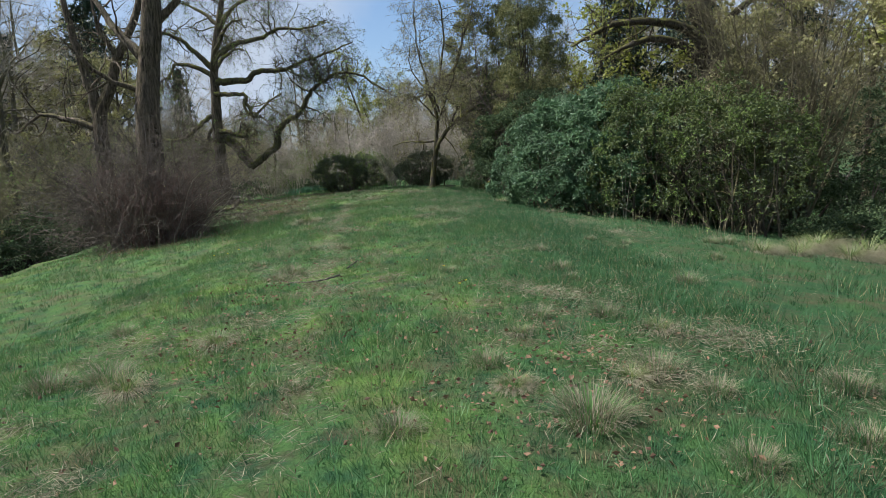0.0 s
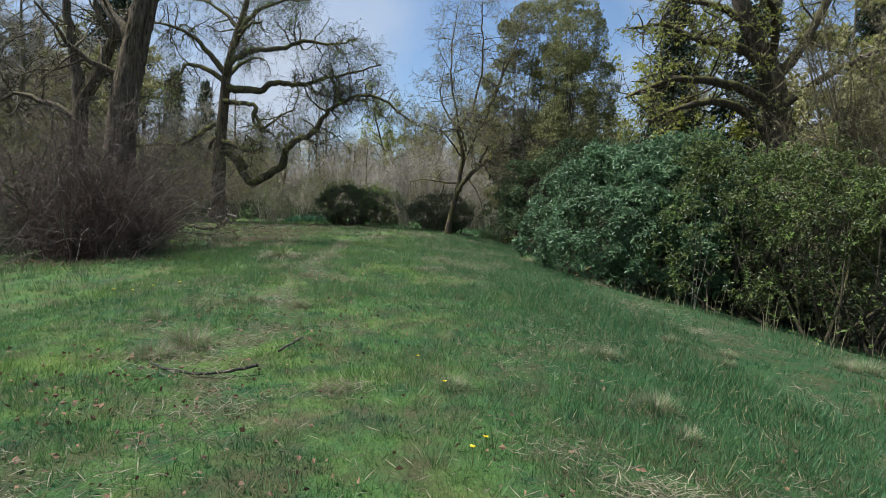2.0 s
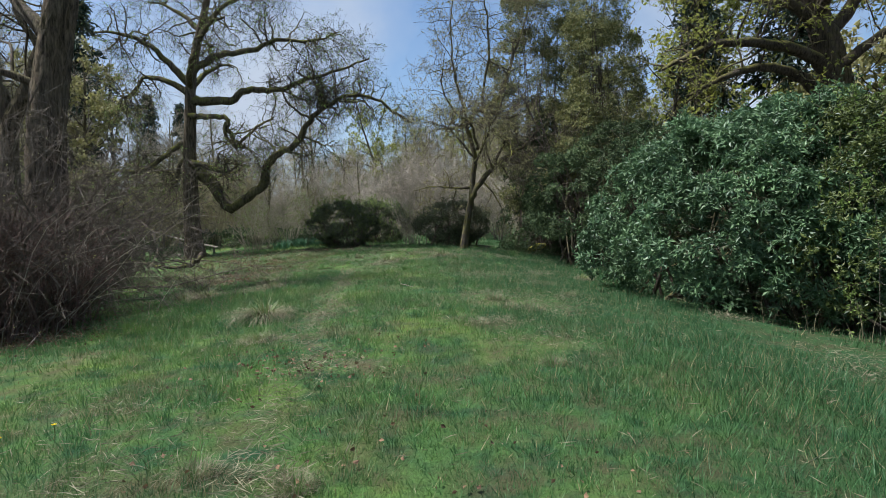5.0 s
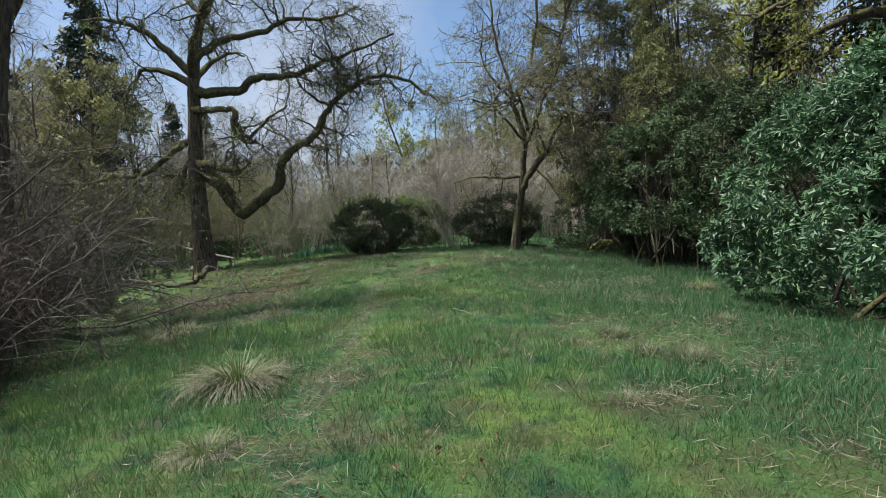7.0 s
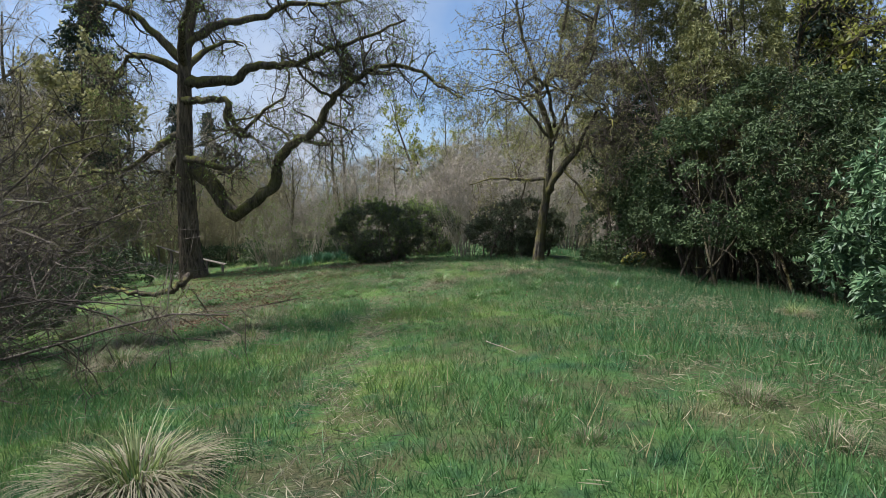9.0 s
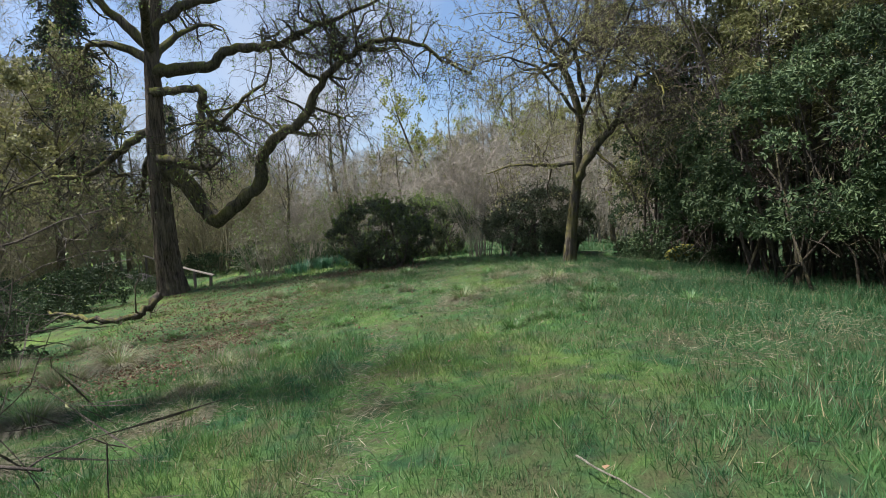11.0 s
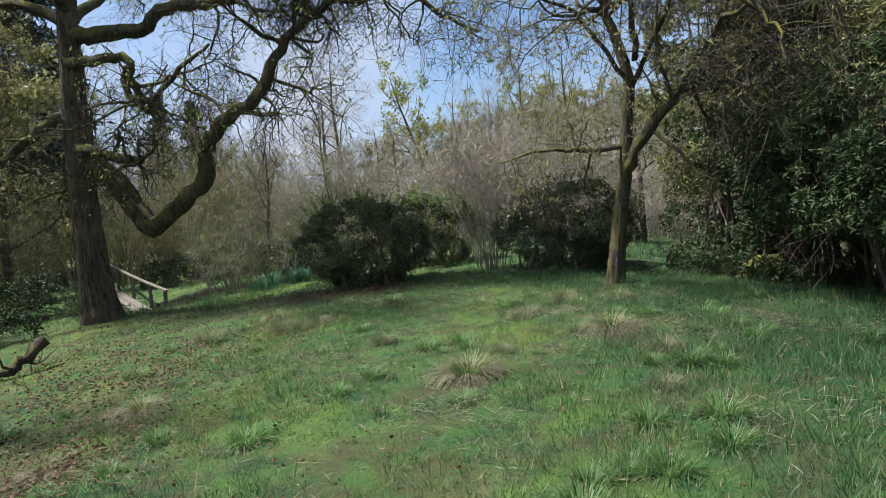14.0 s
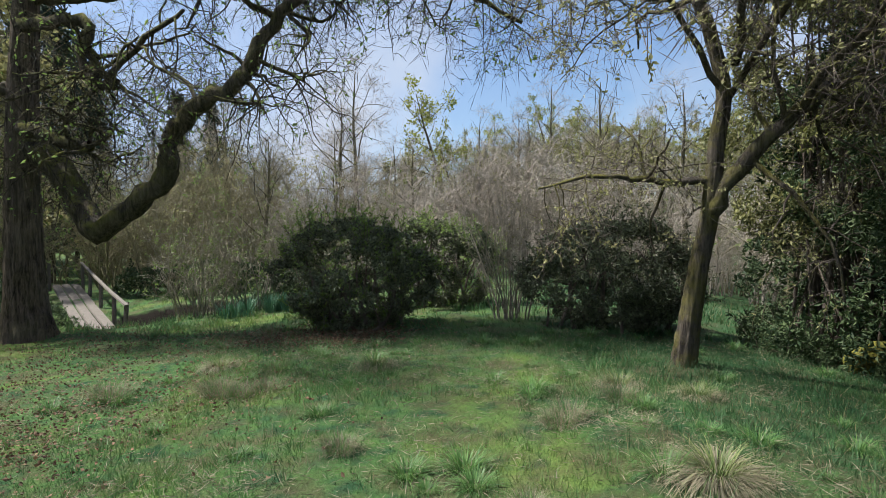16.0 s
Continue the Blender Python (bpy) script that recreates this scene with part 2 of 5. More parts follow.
def leaf_mesh(name, centres, ways, size, mat, rng, width=0.42, vary=0.35, fold=0.12):
    """Leaves: folded rhombs that grow from their centres along ways."""
    c, w = np.asarray(centres), unit(ways)
    s = (size * (1 + vary * rng.uniform(-1, 1, len(c))))[:, None]
    side = rotated(w, rng)
    up = np.cross(w, side)
    v = np.stack([c, c + s * (0.5 * w + 0.5 * width * side + fold * up), c + s * w, c + s * (0.5 * w - 0.5 * width * side + fold * up)], 1)
    f = np.arange(4 * len(c)).reshape(-1, 4)
    return mesh_from(name, v.reshape(-1, 3), [f], mat)


def smooth_line(points, times=4):
    """A Catmull-Rom curve through points."""
    p = np.asarray(points, float)
    q = np.vstack([2 * p[0] - p[1], p, 2 * p[-1] - p[-2]])
    out = []
    for i in range(1, len(q) - 2):
        for s in np.arange(times) / times:
            out.append(0.5 * (2 * q[i] + (q[i + 1] - q[i - 1]) * s + (2 * q[i - 1] - 5 * q[i] + 4 * q[i + 1] - q[i + 2]) * s * s
                              + (3 * q[i] - q[i - 1] - 3 * q[i + 1] + q[i + 2]) * s ** 3))
    return np.array(out + [p[-1]])


def tube_arrays(lines, sides, rng=None, rough=0.0):
    """lines: (points, radii). One tube each, closed at the tip."""
    verts, quads, base = [], [], 0
    ang = np.arange(sides) * 2 * np.pi / sides
    ca, sa = np.cos(ang)[None, :, None], np.sin(ang)[None, :, None]
    ring = np.arange(sides)
    nxt = np.roll(ring, -1)
    for pts, rad in lines:
        pts, rad = np.asarray(pts, float), np.asarray(rad, float)
        tan = unit(np.gradient(pts, axis=0))
        ref = np.array([0.31, 0.17, 0.93]) if abs(tan[0, 2]) < 0.8 else np.array([0.95, 0.2, 0.1])
        u = unit(np.cross(tan, ref))
        w = np.cross(tan, u)
        r = rad[:, None, None]
        if rng is not None and rough:
            lobes = 1 + rough * (rng.normal(size=(1, sides, 1)) + 0.6 * rng.normal(size=(len(pts), sides, 1)))
            r = r * lobes
        verts.append((pts[:, None] + r * (ca * u[:, None] + sa * w[:, None])).reshape(-1, 3))
        k = base + np.arange(len(pts) - 1)[:, None] * sides
        quads.append(np.stack([k + ring, k + nxt, k + sides + nxt, k + sides + ring], -1).reshape(-1, 4))
        base += len(pts) * sides
    return np.concatenate(verts), np.concatenate(quads)


def tube_mesh(name, lines, sides, mat, rng=None, rough=0.0):
    v, q = tube_arrays(lines, sides, rng, rough)
    return mesh_from(name, v, [q], mat, smooth=True)


def sprout(rng, p, d, length, steps, crook, pull):
    """A crooked shoot from p along d; pull bends it up or down."""
    pts, d = [np.array(p)], np.array(d, float)
    for _ in range(steps):
        d = d + rng.normal(size=3) * crook
        d[2] += pull / steps
        d /= np.linalg.norm(d)
        pts.append(pts[-1] + d * length / steps)
    return np.array(pts)


def branch_out(rng, lines, count, length, crook, pull, spread=0.9, first=0.2, thin=0.55, steps=5, lift=0.0):
    """Side shoots on lines: count for each metre of line, of about that length."""
    made = []
    for pts, rad in lines:
        seg = np.linalg.norm(np.diff(pts, axis=0), axis=1)
        total = seg.sum()
        for _ in range(rng.poisson(max(0.3, count * total))):
            f = first + (1 - first) * rng.random() ** 0.8
            i = min(int(f * (len(pts) - 1)), len(pts) - 2)
            g = f * (len(pts) - 1) - i
            p = pts[i] * (1 - g) + pts[i + 1] * g
            t = unit(pts[i + 1] - pts[i])
            d = unit(t * (1 - spread) + spread * rotated(t[None], rng)[0] + np.array([0, 0, lift]))
            r = min(rad[i] * thin, 0.019 * length + 0.004)
            ln = length * rng.uniform(0.5, 1.25) * (1.15 - 0.5 * f)
            line = sprout(rng, p, d, ln, steps, crook, pull)
            made.append((line, np.linspace(max(r, 0.004), max(r * 0.35, 0.003), steps + 1)))
    return made


def tips(lines, per, rng, first=0.3):
    """Places and directions along shoots where leaves sit."""
    c, w = [], []
    for pts, _ in lines:
        for _ in range(rng.poisson(per)):
            f = first + (1 - first) * rng.random()
            i = min(int(f * (len(pts) - 1)), len(pts) - 2)
            g = f * (len(pts) - 1) - i
            c.append(pts[i] * (1 - g) + pts[i + 1] * g)
            w.append(unit(pts[i + 1] - pts[i]) * 0.5 + rng.normal(size=3) * 0.7)
    return np.array(c).reshape(-1, 3), np.array(w).reshape(-1, 3)


def twiglets(name, lines, per, length, width, mat, rng, droop=-0.1):
    """The finest shoots, as slivers along the twigs."""
    c, w = tips(lines, per, rng, 0.1)
    w[:, 2] += droop
    return leaf_mesh(name, c, w, length, mat, rng, width / length, 0.5, 0.02)


# ---- ground ----
STREAM = [(-9.0, -120.0), (-9.5, -20.0), (-10.5, 2.0), (-11.5, 10.0), (-13.0, 18.0), (-15.5, 26.0), (-16.2, 32.0), (-14.4, 35.2), (-12.2, 36.0), (-9.8, 36.5), (-7.0, 40.5), (-5.0, 60.0)]


def near_stream(x, y):
    d = np.full(np.shape(x), 1e9)
    for (ax, ay), (bx, by) in zip(STREAM[:-1], STREAM[1:]):
        u = np.clip(((x - ax) * (bx - ax) + (y - ay) * (by - ay)) / ((bx - ax) ** 2 + (by - ay) ** 2), 0, 1)
        d = np.minimum(d, np.hypot(x - ax - u * (bx - ax), y - ay - u * (by - ay)))
    return d


def ground_z(x, y):
    """The meadow's crown runs along the walk and falls off to both sides; a ditch lies along the far bank."""
    x, y = np.asarray(x, float), np.asarray(y, float)
    crest = np.interp(y, [-20, -2, 3, 8, 12, 16, 22, 28, 34, 45, 70, 110, 200], [-0.6, -0.3, -0.2, -0.05, 0.1, 0.18, 0.22, 0.36, 0.45, 0.5, 0.6, 1.5, 6.0])
    middle = np.interp(y, [0, 15, 30, 40], [0.3, -0.6, -2.6, -3.0])
    d = x - middle
    right = 0.030 * d ** 2 / (1 + np.abs(d) / 8)
    left = np.interp(y, [0, 22, 31, 40], [0.013, 0.013, 0.006, 0.004]) * d ** 2 / (1 + np.abs(d) / 10)
    side = np.where(d > 0, np.minimum(right, 1.4), np.minimum(left, 1.2))
    z = crest - side
    z = z + 0.035 * np.sin(1.3 * x + 0.7 * y) * np.sin(0.9 * y - 0.4 * x) + 0.02 * np.sin(3.1 * x + 1.0) * np.sin(2.7 * y + 0.5)
    z = z + np.clip(np.abs(x) - 35, 0, 200) * 0.10 * np.clip((y + 40) / 60, 0, 1)
    # the wooded hillside beyond, and the low banks where the footbridge crosses
    up, across = np.clip((y - 56) / 26, 0, 1), np.clip((x + 15) / 17, 0, 1)
    z = z - 0.28 * np.exp(-((x + 11.9) ** 2 + (y - 34.3) ** 2) / 2.6)
    z = z - 0.45 * np.exp(-((x + 14.6) ** 2 + (y - 36.9) ** 2) / 2.6)
    z = z + 6.5 * up * up * (3 - 2 * up) * across * across * (3 - 2 * across)
    ditch = np.clip(1 - near_stream(x, y) / 1.5, 0, 1)
    return z - 1.25 * ditch ** 0.6


def axis(dense_a, dense_b, step, far):
    mid = np.arange(dense_a, dense_b, step)
    out = np.geomspace(step, far, 40).cumsum()
    out = out[out < far]
    return np.concatenate([dense_a - out[::-1], mid, dense_b + out])


gx, gy = axis(-20, 12, 0.22, 900), axis(-3, 44, 0.22, 900)
GX, GY = np.meshgrid(gx, gy)
GZ = ground_z(GX, GY)
idx = np.arange(GX.size).reshape(GX.shape)
gf = np.stack([idx[:-1, :-1], idx[:-1, 1:], idx[1:, 1:], idx[1:, :-1]], -1).reshape(-1, 4)
ground = new("ground", mesh_from("ground", np.stack([GX, GY, GZ], -1).reshape(-1, 3), [gf], M["ground"], True))
tagged(ground, "rough grassy meadow ground with straw patches and bare earth", "ground", kind="structure")


def on_ground(x, y, lift=0.0):
    return (x, y, float(ground_z(x, y)) + lift)


# water lies in the ditch
wl_line = smooth_line([(*p, 0) for p in STREAM], 6)
wt = unit(np.gradient(wl_line, axis=0))
wside = np.stack([-wt[:, 1], wt[:, 0], 0 * wt[:, 0]], -1)
wz = np.array([float(ground_z(p[0], p[1])) for p in wl_line]) + 0.12
wv = np.concatenate([np.c_[(wl_line + s * 0.5 * wside)[:, :2], wz] for s in (-1, 1)])
k = len(wl_line)
wf = np.array([(i, i + 1, k + i + 1, k + i) for i in range(k - 1)])
water = new("stream_water", mesh_from("stream_water", wv, [wf[:, ::-1]], M["water"], True))
tagged(water, "dark still water in a narrow ditch", "stream", kind="structure")

# ---- trees with their own shape ----


def limb(points, r0, r1, offset=(0, 0, 0), times=4):
    p = smooth_line(points, times) + np.array(offset, float)
    return p, np.linspace(r0, r1, len(p)) if np.isscalar(r0) else r0


def shaped_tree(name, label, seed, base, trunk, limbs, wood, twig, leaf_mat, leaf_size, leaf_per, orders, root_flare=1.35, fine=(5, 0.38, 0.014), trunk_wood=None):
    """trunk and limbs: (points, first radius, last radius), in world metres; orders: one dict a generation of side shoots."""
    rng = np.random.default_rng(seed)
    t = thing(name, label, "tree", base)
    off = -np.array(base, float)
    tp, tr = limb(*trunk, offset=off, times=12)
    flare = 1 + (root_flare - 1) * np.exp(-np.linalg.norm(tp - tp[0], axis=1) / 0.45)
    tp[0, 2] -= 0.15
    part("trunk", tube_mesh("trunk", [(tp, tr * flare)], 44, trunk_wood or wood, rng, 0.055), t)
    main = []
    for points, r0, r1 in limbs:
        line = limb(points, r0, r1, offset=off)
        line[0][1:-1] += rng.normal(size=(len(line[0]) - 2, 3)) * 0.03
        main.append(line)
        part("limb", tube_mesh("limb", [line], 12, wood, rng, 0.08), t)
    last = main + [(tp[len(tp) // 2:], tr[len(tp) // 2:])]
    every = []
    for o in orders:
        last = branch_out(rng, last, **o)
        every.append(last)
    for i, lines in enumerate(every):
        stuff_part("branchwork" if i == 0 else "twigwork", tube_mesh("twigwork", lines, 5 if i == 0 else 3, wood if i == 0 else twig), t)
    stuff_part("twigwork", twiglets("twiglets", every[-1] + every[-2], *fine, twig, rng), t)
    if leaf_per:
        c, w = tips(every[-1] + every[-2], leaf_per, rng)
        stuff_part("foliage", leaf_mesh("leaves", c, w, leaf_size, leaf_mat, rng), t)
    return t


A = (-11.55, 31.2)
az = float(ground_z(*A))
shaped_tree(
    "crooked_tree", "old dark-barked tree with crooked mossy limbs and young leaves", 11, (*A, az),
    ([(-11.55, 31.2, az), (-11.62, 31.2, 1.2), (-11.62, 31.2, 2.6), (-11.6, 31.2, 4.2), (-11.5, 31.2, 5.8), (-11.4, 31.2, 7.2), (-11.1, 31.3, 8.8), (-10.7, 31.4, 10.4), (-10.4, 31.4, 12.0)], 0.34, 0.09),
    [
        ([(-11.5, 31.1, 4.0), (-11.0, 30.8, 3.85), (-10.4, 30.6, 3.65), (-9.76, 30.6, 3.52)], 0.13, 0.09),
        ([(-9.8, 30.6, 5.42), (-9.8, 30.5, 4.85), (-9.3, 30.4, 4.39), (-9.0, 30.3, 4.5)], 0.08, 0.04),
        ([(-11.45, 31.2, 3.65), (-10.95, 31.1, 3.4), (-10.35, 31.0, 2.6), (-9.85, 30.9, 2.08), (-9.2, 30.8, 2.5), (-8.5, 30.7, 2.95), (-8.35, 30.7, 3.6), (-7.95, 30.7, 4.1), (-7.25, 30.7, 4.42), (-6.85, 30.7, 4.85), (-6.45, 30.7, 5.6), (-5.8, 30.7, 5.98), (-5.1, 30.7, 6.3), (-4.2, 30.8, 6.25), (-3.3, 30.9, 5.7), (-2.6, 31.0, 5.25)], 0.25, 0.03),
        ([(-11.5, 31.1, 5.8), (-10.7, 30.8, 5.68), (-9.9, 30.6, 5.6), (-9.65, 30.5, 5.0), (-9.35, 30.4, 4.5), (-8.5, 30.3, 5.15), (-7.8, 30.2, 5.5)], 0.13, 0.03),
        ([(-11.4, 31.2, 6.35), (-10.65, 31.3, 6.44), (-9.9, 31.4, 6.42), (-9.27, 31.5, 6.82), (-8.4, 31.5, 6.78), (-7.67, 31.6, 6.9), (-6.9, 31.6, 7.2), (-6.3, 31.6, 7.3), (-5.3, 31.6, 7.6), (-4.3, 31.5, 7.9)], 0.19, 0.03),
        ([(-11.7, 31.2, 4.8), (-12.1, 30.9, 4.5), (-12.55, 30.6, 4.05), (-13.2, 30.4, 3.65), (-14.3, 30.2, 3.6), (-15.2, 30.0, 3.3)], 0.14, 0.03),
        ([(-11.7, 31.3, 4.6), (-12.2, 31.6, 3.9), (-12.5, 31.8, 3.3), (-12.9, 32.0, 2.9)], 0.11, 0.03),
        ([(-11.5, 31.2, 7.1), (-12.0, 31.0, 7.7), (-12.8, 30.8, 8.5), (-13.8, 30.6, 9.0), (-14.8, 30.4, 9.0)], 0.17, 0.03),
        ([(-11.5, 31.2, 6.7), (-12.4, 31.4, 7.3), (-13.4, 31.6, 7.5), (-14.0, 31.7, 6.95), (-14.7, 31.8, 6.7)], 0.13, 0.03),
        ([(-11.3, 31.2, 7.6), (-10.4, 31.6, 8.3), (-9.3, 32.0, 8.5), (-8.2, 32.3, 9.0), (-6.9, 32.6, 9.0), (-5.7, 32.8, 9.4)], 0.16, 0.03),
        ([(-11.4, 31.1, 7.0), (-10.9, 30.2, 7.6), (-10.2, 29.3, 8.0), (-9.4, 28.5, 8.6), (-8.6, 27.8, 8.5)], 0.14, 0.03),
        ([(-11.0, 31.3, 9.0), (-10.0, 31.0, 9.9), (-8.8, 30.8, 10.3), (-7.4, 30.6, 10.4)], 0.12, 0.02),
        ([(-11.0, 31.3, 9.2), (-12.2, 31.6, 10.2), (-13.4, 31.9, 10.6)], 0.12, 0.02),
        ([(-11.45, 31.3, 6.8), (-11.6, 32.4, 7.6), (-11.2, 33.6, 8.4), (-11.0, 34.8, 8.6)], 0.13, 0.03),
    ],
    M["limb_bark"], M["twig_dark"], M["fresh"], 0.08, 1.5,
    [dict(count=3.0, length=2.0, crook=0.32, pull=0.05, steps=8, thin=0.5, first=0.44), dict(count=4.6, length=1.25, crook=0.28, pull=-0.7, steps=5), dict(count=3.6, length=0.6, crook=0.28, pull=-0.8, steps=3, first=0.1)], trunk_wood=M["dark_bark"], fine=(4, 0.34, 0.007))

B = (-0.68, 29.1)
bz = float(ground_z(*B))
shaped_tree(
    "forked_tree", "slender forked tree with yellow moss on its stems and opening buds", 12, (*B, bz),
    ([(-0.68, 29.1, bz), (-0.6, 29.1, 0.9), (-0.5, 29.1, 1.5), (-0.36, 29.1, 2.2), (-0.28, 29.1, 3.0), (-0.2, 29.1, 3.6), (-0.36, 29.1, 4.35), (-0.48, 29.1, 4.85), (-0.02, 29.1, 5.3), (0.66, 29.1, 5.7), (1.1, 29.2, 6.6), (1.3, 29.3, 7.8)], 0.128, 0.03),
    [
        ([(-0.36, 29.1, 2.15), (-0.02, 29.0, 2.7), (0.35, 28.9, 3.1), (0.78, 28.8, 3.45), (1.5, 28.8, 3.95), (2.1, 28.8, 4.6)], 0.105, 0.04),
        ([(-0.33, 29.1, 2.55), (-1.1, 28.9, 2.55), (-1.7, 28.7, 2.6), (-2.4, 28.6, 2.45)], 0.05, 0.012),
        ([(-0.45, 29.1, 4.8), (-1.0, 29.1, 5.4), (-1.3, 29.2, 6.4), (-1.2, 29.3, 7.4)], 0.045, 0.012),
        ([(-0.2, 29.1, 3.6), (-0.9, 28.4, 4.4), (-1.6, 27.8, 4.7), (-2.2, 27.4, 4.6)], 0.04, 0.01),
        ([(-0.45, 29.1, 4.85), (-0.9, 29.2, 6.8), (-0.95, 29.3, 8.4), (-0.8, 29.3, 10.0)], 0.045, 0.012),
        ([(0.66, 29.1, 5.65), (1.3, 29.3, 7.3), (1.8, 29.4, 8.8), (1.9, 29.4, 10.2)], 0.06, 0.012),
        ([(0.1, 29.1, 5.35), (0.4, 28.8, 7.6), (0.25, 28.7, 9.2), (0.3, 28.7, 10.8)], 0.045, 0.012),
        ([(0.0, 29.1, 5.3), (0.9, 29.0, 5.0), (1.5, 28.9, 5.1)], 0.06, 0.012),
        ([(-0.1, 29.0, 3.9), (-0.3, 27.9, 4.6), (-0.7, 26.8, 4.7), (-1.0, 25.7, 4.3), (-1.1, 24.9, 3.8)], 0.05, 0.01),
        ([(0.35, 28.9, 3.1), (0.7, 28.0, 3.8), (0.9, 27.1, 4.0), (0.9, 26.3, 3.6), (0.8, 25.8, 3.0)], 0.05, 0.01),
        ([(-0.2, 29.2, 3.4), (0.4, 28.2, 4.6), (0.7, 27.3, 5.3), (0.6, 26.4, 5.2)], 0.04, 0.01),
    ],
    M["mossy_bark"], M["twig_brown"], M["bud"], 0.05, 8.0,
    [dict(count=3.2, length=1.7, crook=0.26, pull=-0.05, steps=6, first=0.15), dict(count=4.2, length=0.9, crook=0.26, pull=-0.3, steps=5), dict(count=3.4, length=0.45, crook=0.25, pull=-0.3, steps=3, first=0.1)], root_flare=1.2, fine=(4, 0.28, 0.006))

L = (-9.75, 20.0)
lz = float(ground_z(*L))
shaped_tree(
    "tall_tree", "tall thick dark-barked tree rising behind a thicket", 13, (*L, lz),
    ([(-9.75, 20.0, lz), (-9.65, 20.0, 2.0), (-9.55, 20.0, 3.7), (-9.3, 20.0, 5.2), (-9.0, 20.0, 6.7), (-8.8, 20.0, 8.4)], 0.42, 0.26),
    [
        ([(-9.3, 20.0, 5.4), (-10.3, 20.2, 6.5), (-11.2, 20.5, 8.0)], 0.16, 0.05),
        ([(-9.0, 20.0, 6.5), (-8.0, 20.3, 7.6), (-7.2, 20.5, 9.2)], 0.15, 0.05),
        ([(-8.82, 20.0, 8.3), (-9.2, 20.6, 10.0), (-9.8, 21.4, 12.2)], 0.20, 0.04),
        ([(-8.84, 20.0, 8.1), (-8.3, 19.4, 9.6), (-8.0, 18.8, 11.4)], 0.17, 0.04),
        ([(-9.5, 20.0, 4.4), (-10.6, 19.6, 5.0), (-11.6, 19.2, 6.2)], 0.10, 0.03),
    ],
    M["dark_bark"], M["twig_dark"], M["bud"], 0.06, 0.6,
    [dict(count=1.2, length=1.8, crook=0.25, pull=0.2, steps=6), dict(count=2.0, length=0.9, crook=0.28, pull=0.0, steps=5), dict(count=2.0, length=0.5, crook=0.28, pull=-0.2, steps=3)])

L2 = (-13.6, 24.0)
l2z = float(ground_z(*L2))
shaped_tree(
    "fork_trunk_tree", "grey tree forking low into two rising trunks", 14, (*L2, l2z),
    ([(-13.6, 24.0, l2z), (-13.55, 24.0, 2.5), (-13.45, 24.0, 4.3), (-12.9, 24.0, 5.3), (-12.4, 24.0, 6.5), (-11.4, 24.0, 8.2), (-10.8, 24.0, 10.5)], 0.30, 0.08),
    [
        ([(-13.5, 24.0, 4.1), (-13.7, 24.0, 5.3), (-13.95, 24.0, 6.5), (-14.2, 24.0, 8.2), (-14.4, 24.0, 10.5)], 0.22, 0.07),
        ([(-13.6, 24.0, 3.8), (-14.6, 23.8, 4.2), (-15.6, 23.6, 4.4), (-16.6, 23.4, 3.8)], 0.13, 0.03),
        ([(-12.4, 24.0, 6.4), (-13.0, 23.9, 7.6), (-13.1, 23.9, 9.0)], 0.10, 0.04),
    ],
    M["dark_bark"], M["twig_dark"], M["fresh"], 0.08, 0.8,
    [dict(count=1.6, length=1.6, crook=0.28, pull=0.1, steps=6), dict(count=2.2, length=0.9, crook=0.28, pull=-0.1, steps=5), dict(count=2.0, length=0.5, crook=0.28, pull=-0.2, steps=3)])

K = (13.6, 30.0)
kz = float(ground_z(*K))
shaped_tree(
    "mossy_oak", "broad oak with mossy sweeping limbs and yellow-green spring leaves", 15, (*K, kz),
    ([(13.6, 30.0, kz), (13.5, 30.0, 2.0), (13.3, 30.0, 4.5), (12.9, 30.0, 6.5), (12.4, 30.0, 8.2), (11.4, 30.0, 10.1), (10.8, 30.0, 11.6), (10.4, 30.0, 14.0)], 0.75, 0.2),
    [
        ([(13.2, 30.0, 5.2), (12.3, 29.5, 6.4), (11.5, 29.2, 6.85), (9.8, 28.8, 7.2), (8.0, 28.4, 7.1), (6.9, 28.1, 6.6), (6.1, 27.9, 6.2)], 0.30, 0.05),
        ([(13.3, 30.0, 4.6), (12.0, 29.8, 5.9), (10.8, 29.6, 6.5), (9.6, 29.5, 6.5), (8.4, 29.5, 6.1), (7.4, 29.5, 5.6)], 0.26, 0.04),
        ([(12.5, 30.0, 8.0), (11.0, 29.5, 8.8), (9.4, 29.2, 8.9), (7.8, 29.0, 9.4), (6.4, 28.8, 9.2)], 0.24, 0.04),
        ([(11.6, 30.0, 9.8), (10.2, 30.0, 10.6), (8.6, 30.0, 10.9), (7.2, 30.0, 11.5)], 0.18, 0.04),
        ([(12.6, 30.0, 7.4), (13.6, 29.6, 9.2), (14.4, 29.3, 11.2), (14.8, 29.2, 13.0)], 0.25, 0.08),
        ([(12.9, 29.8, 6.5), (13.8, 28.5, 7.4), (14.6, 27.2, 8.0), (15.0, 26.0, 8.2)], 0.2, 0.05),
        ([(12.4, 30.0, 8.2), (11.8, 28.4, 9.3), (10.8, 26.9, 10.0), (9.8, 25.6, 10.0)], 0.18, 0.05),
    ],
    M["oak_bark"], M["twig_dark"], M["spring"], 0.13, 6.0,
    [dict(count=2.0, length=2.2, crook=0.30, pull=0.1, steps=7), dict(count=2.6, length=1.2, crook=0.30, pull=-0.05, steps=5), dict(count=2.0, length=0.6, crook=0.28, pull=-0.1, steps=3)])

# ---- evergreen shrubs ----


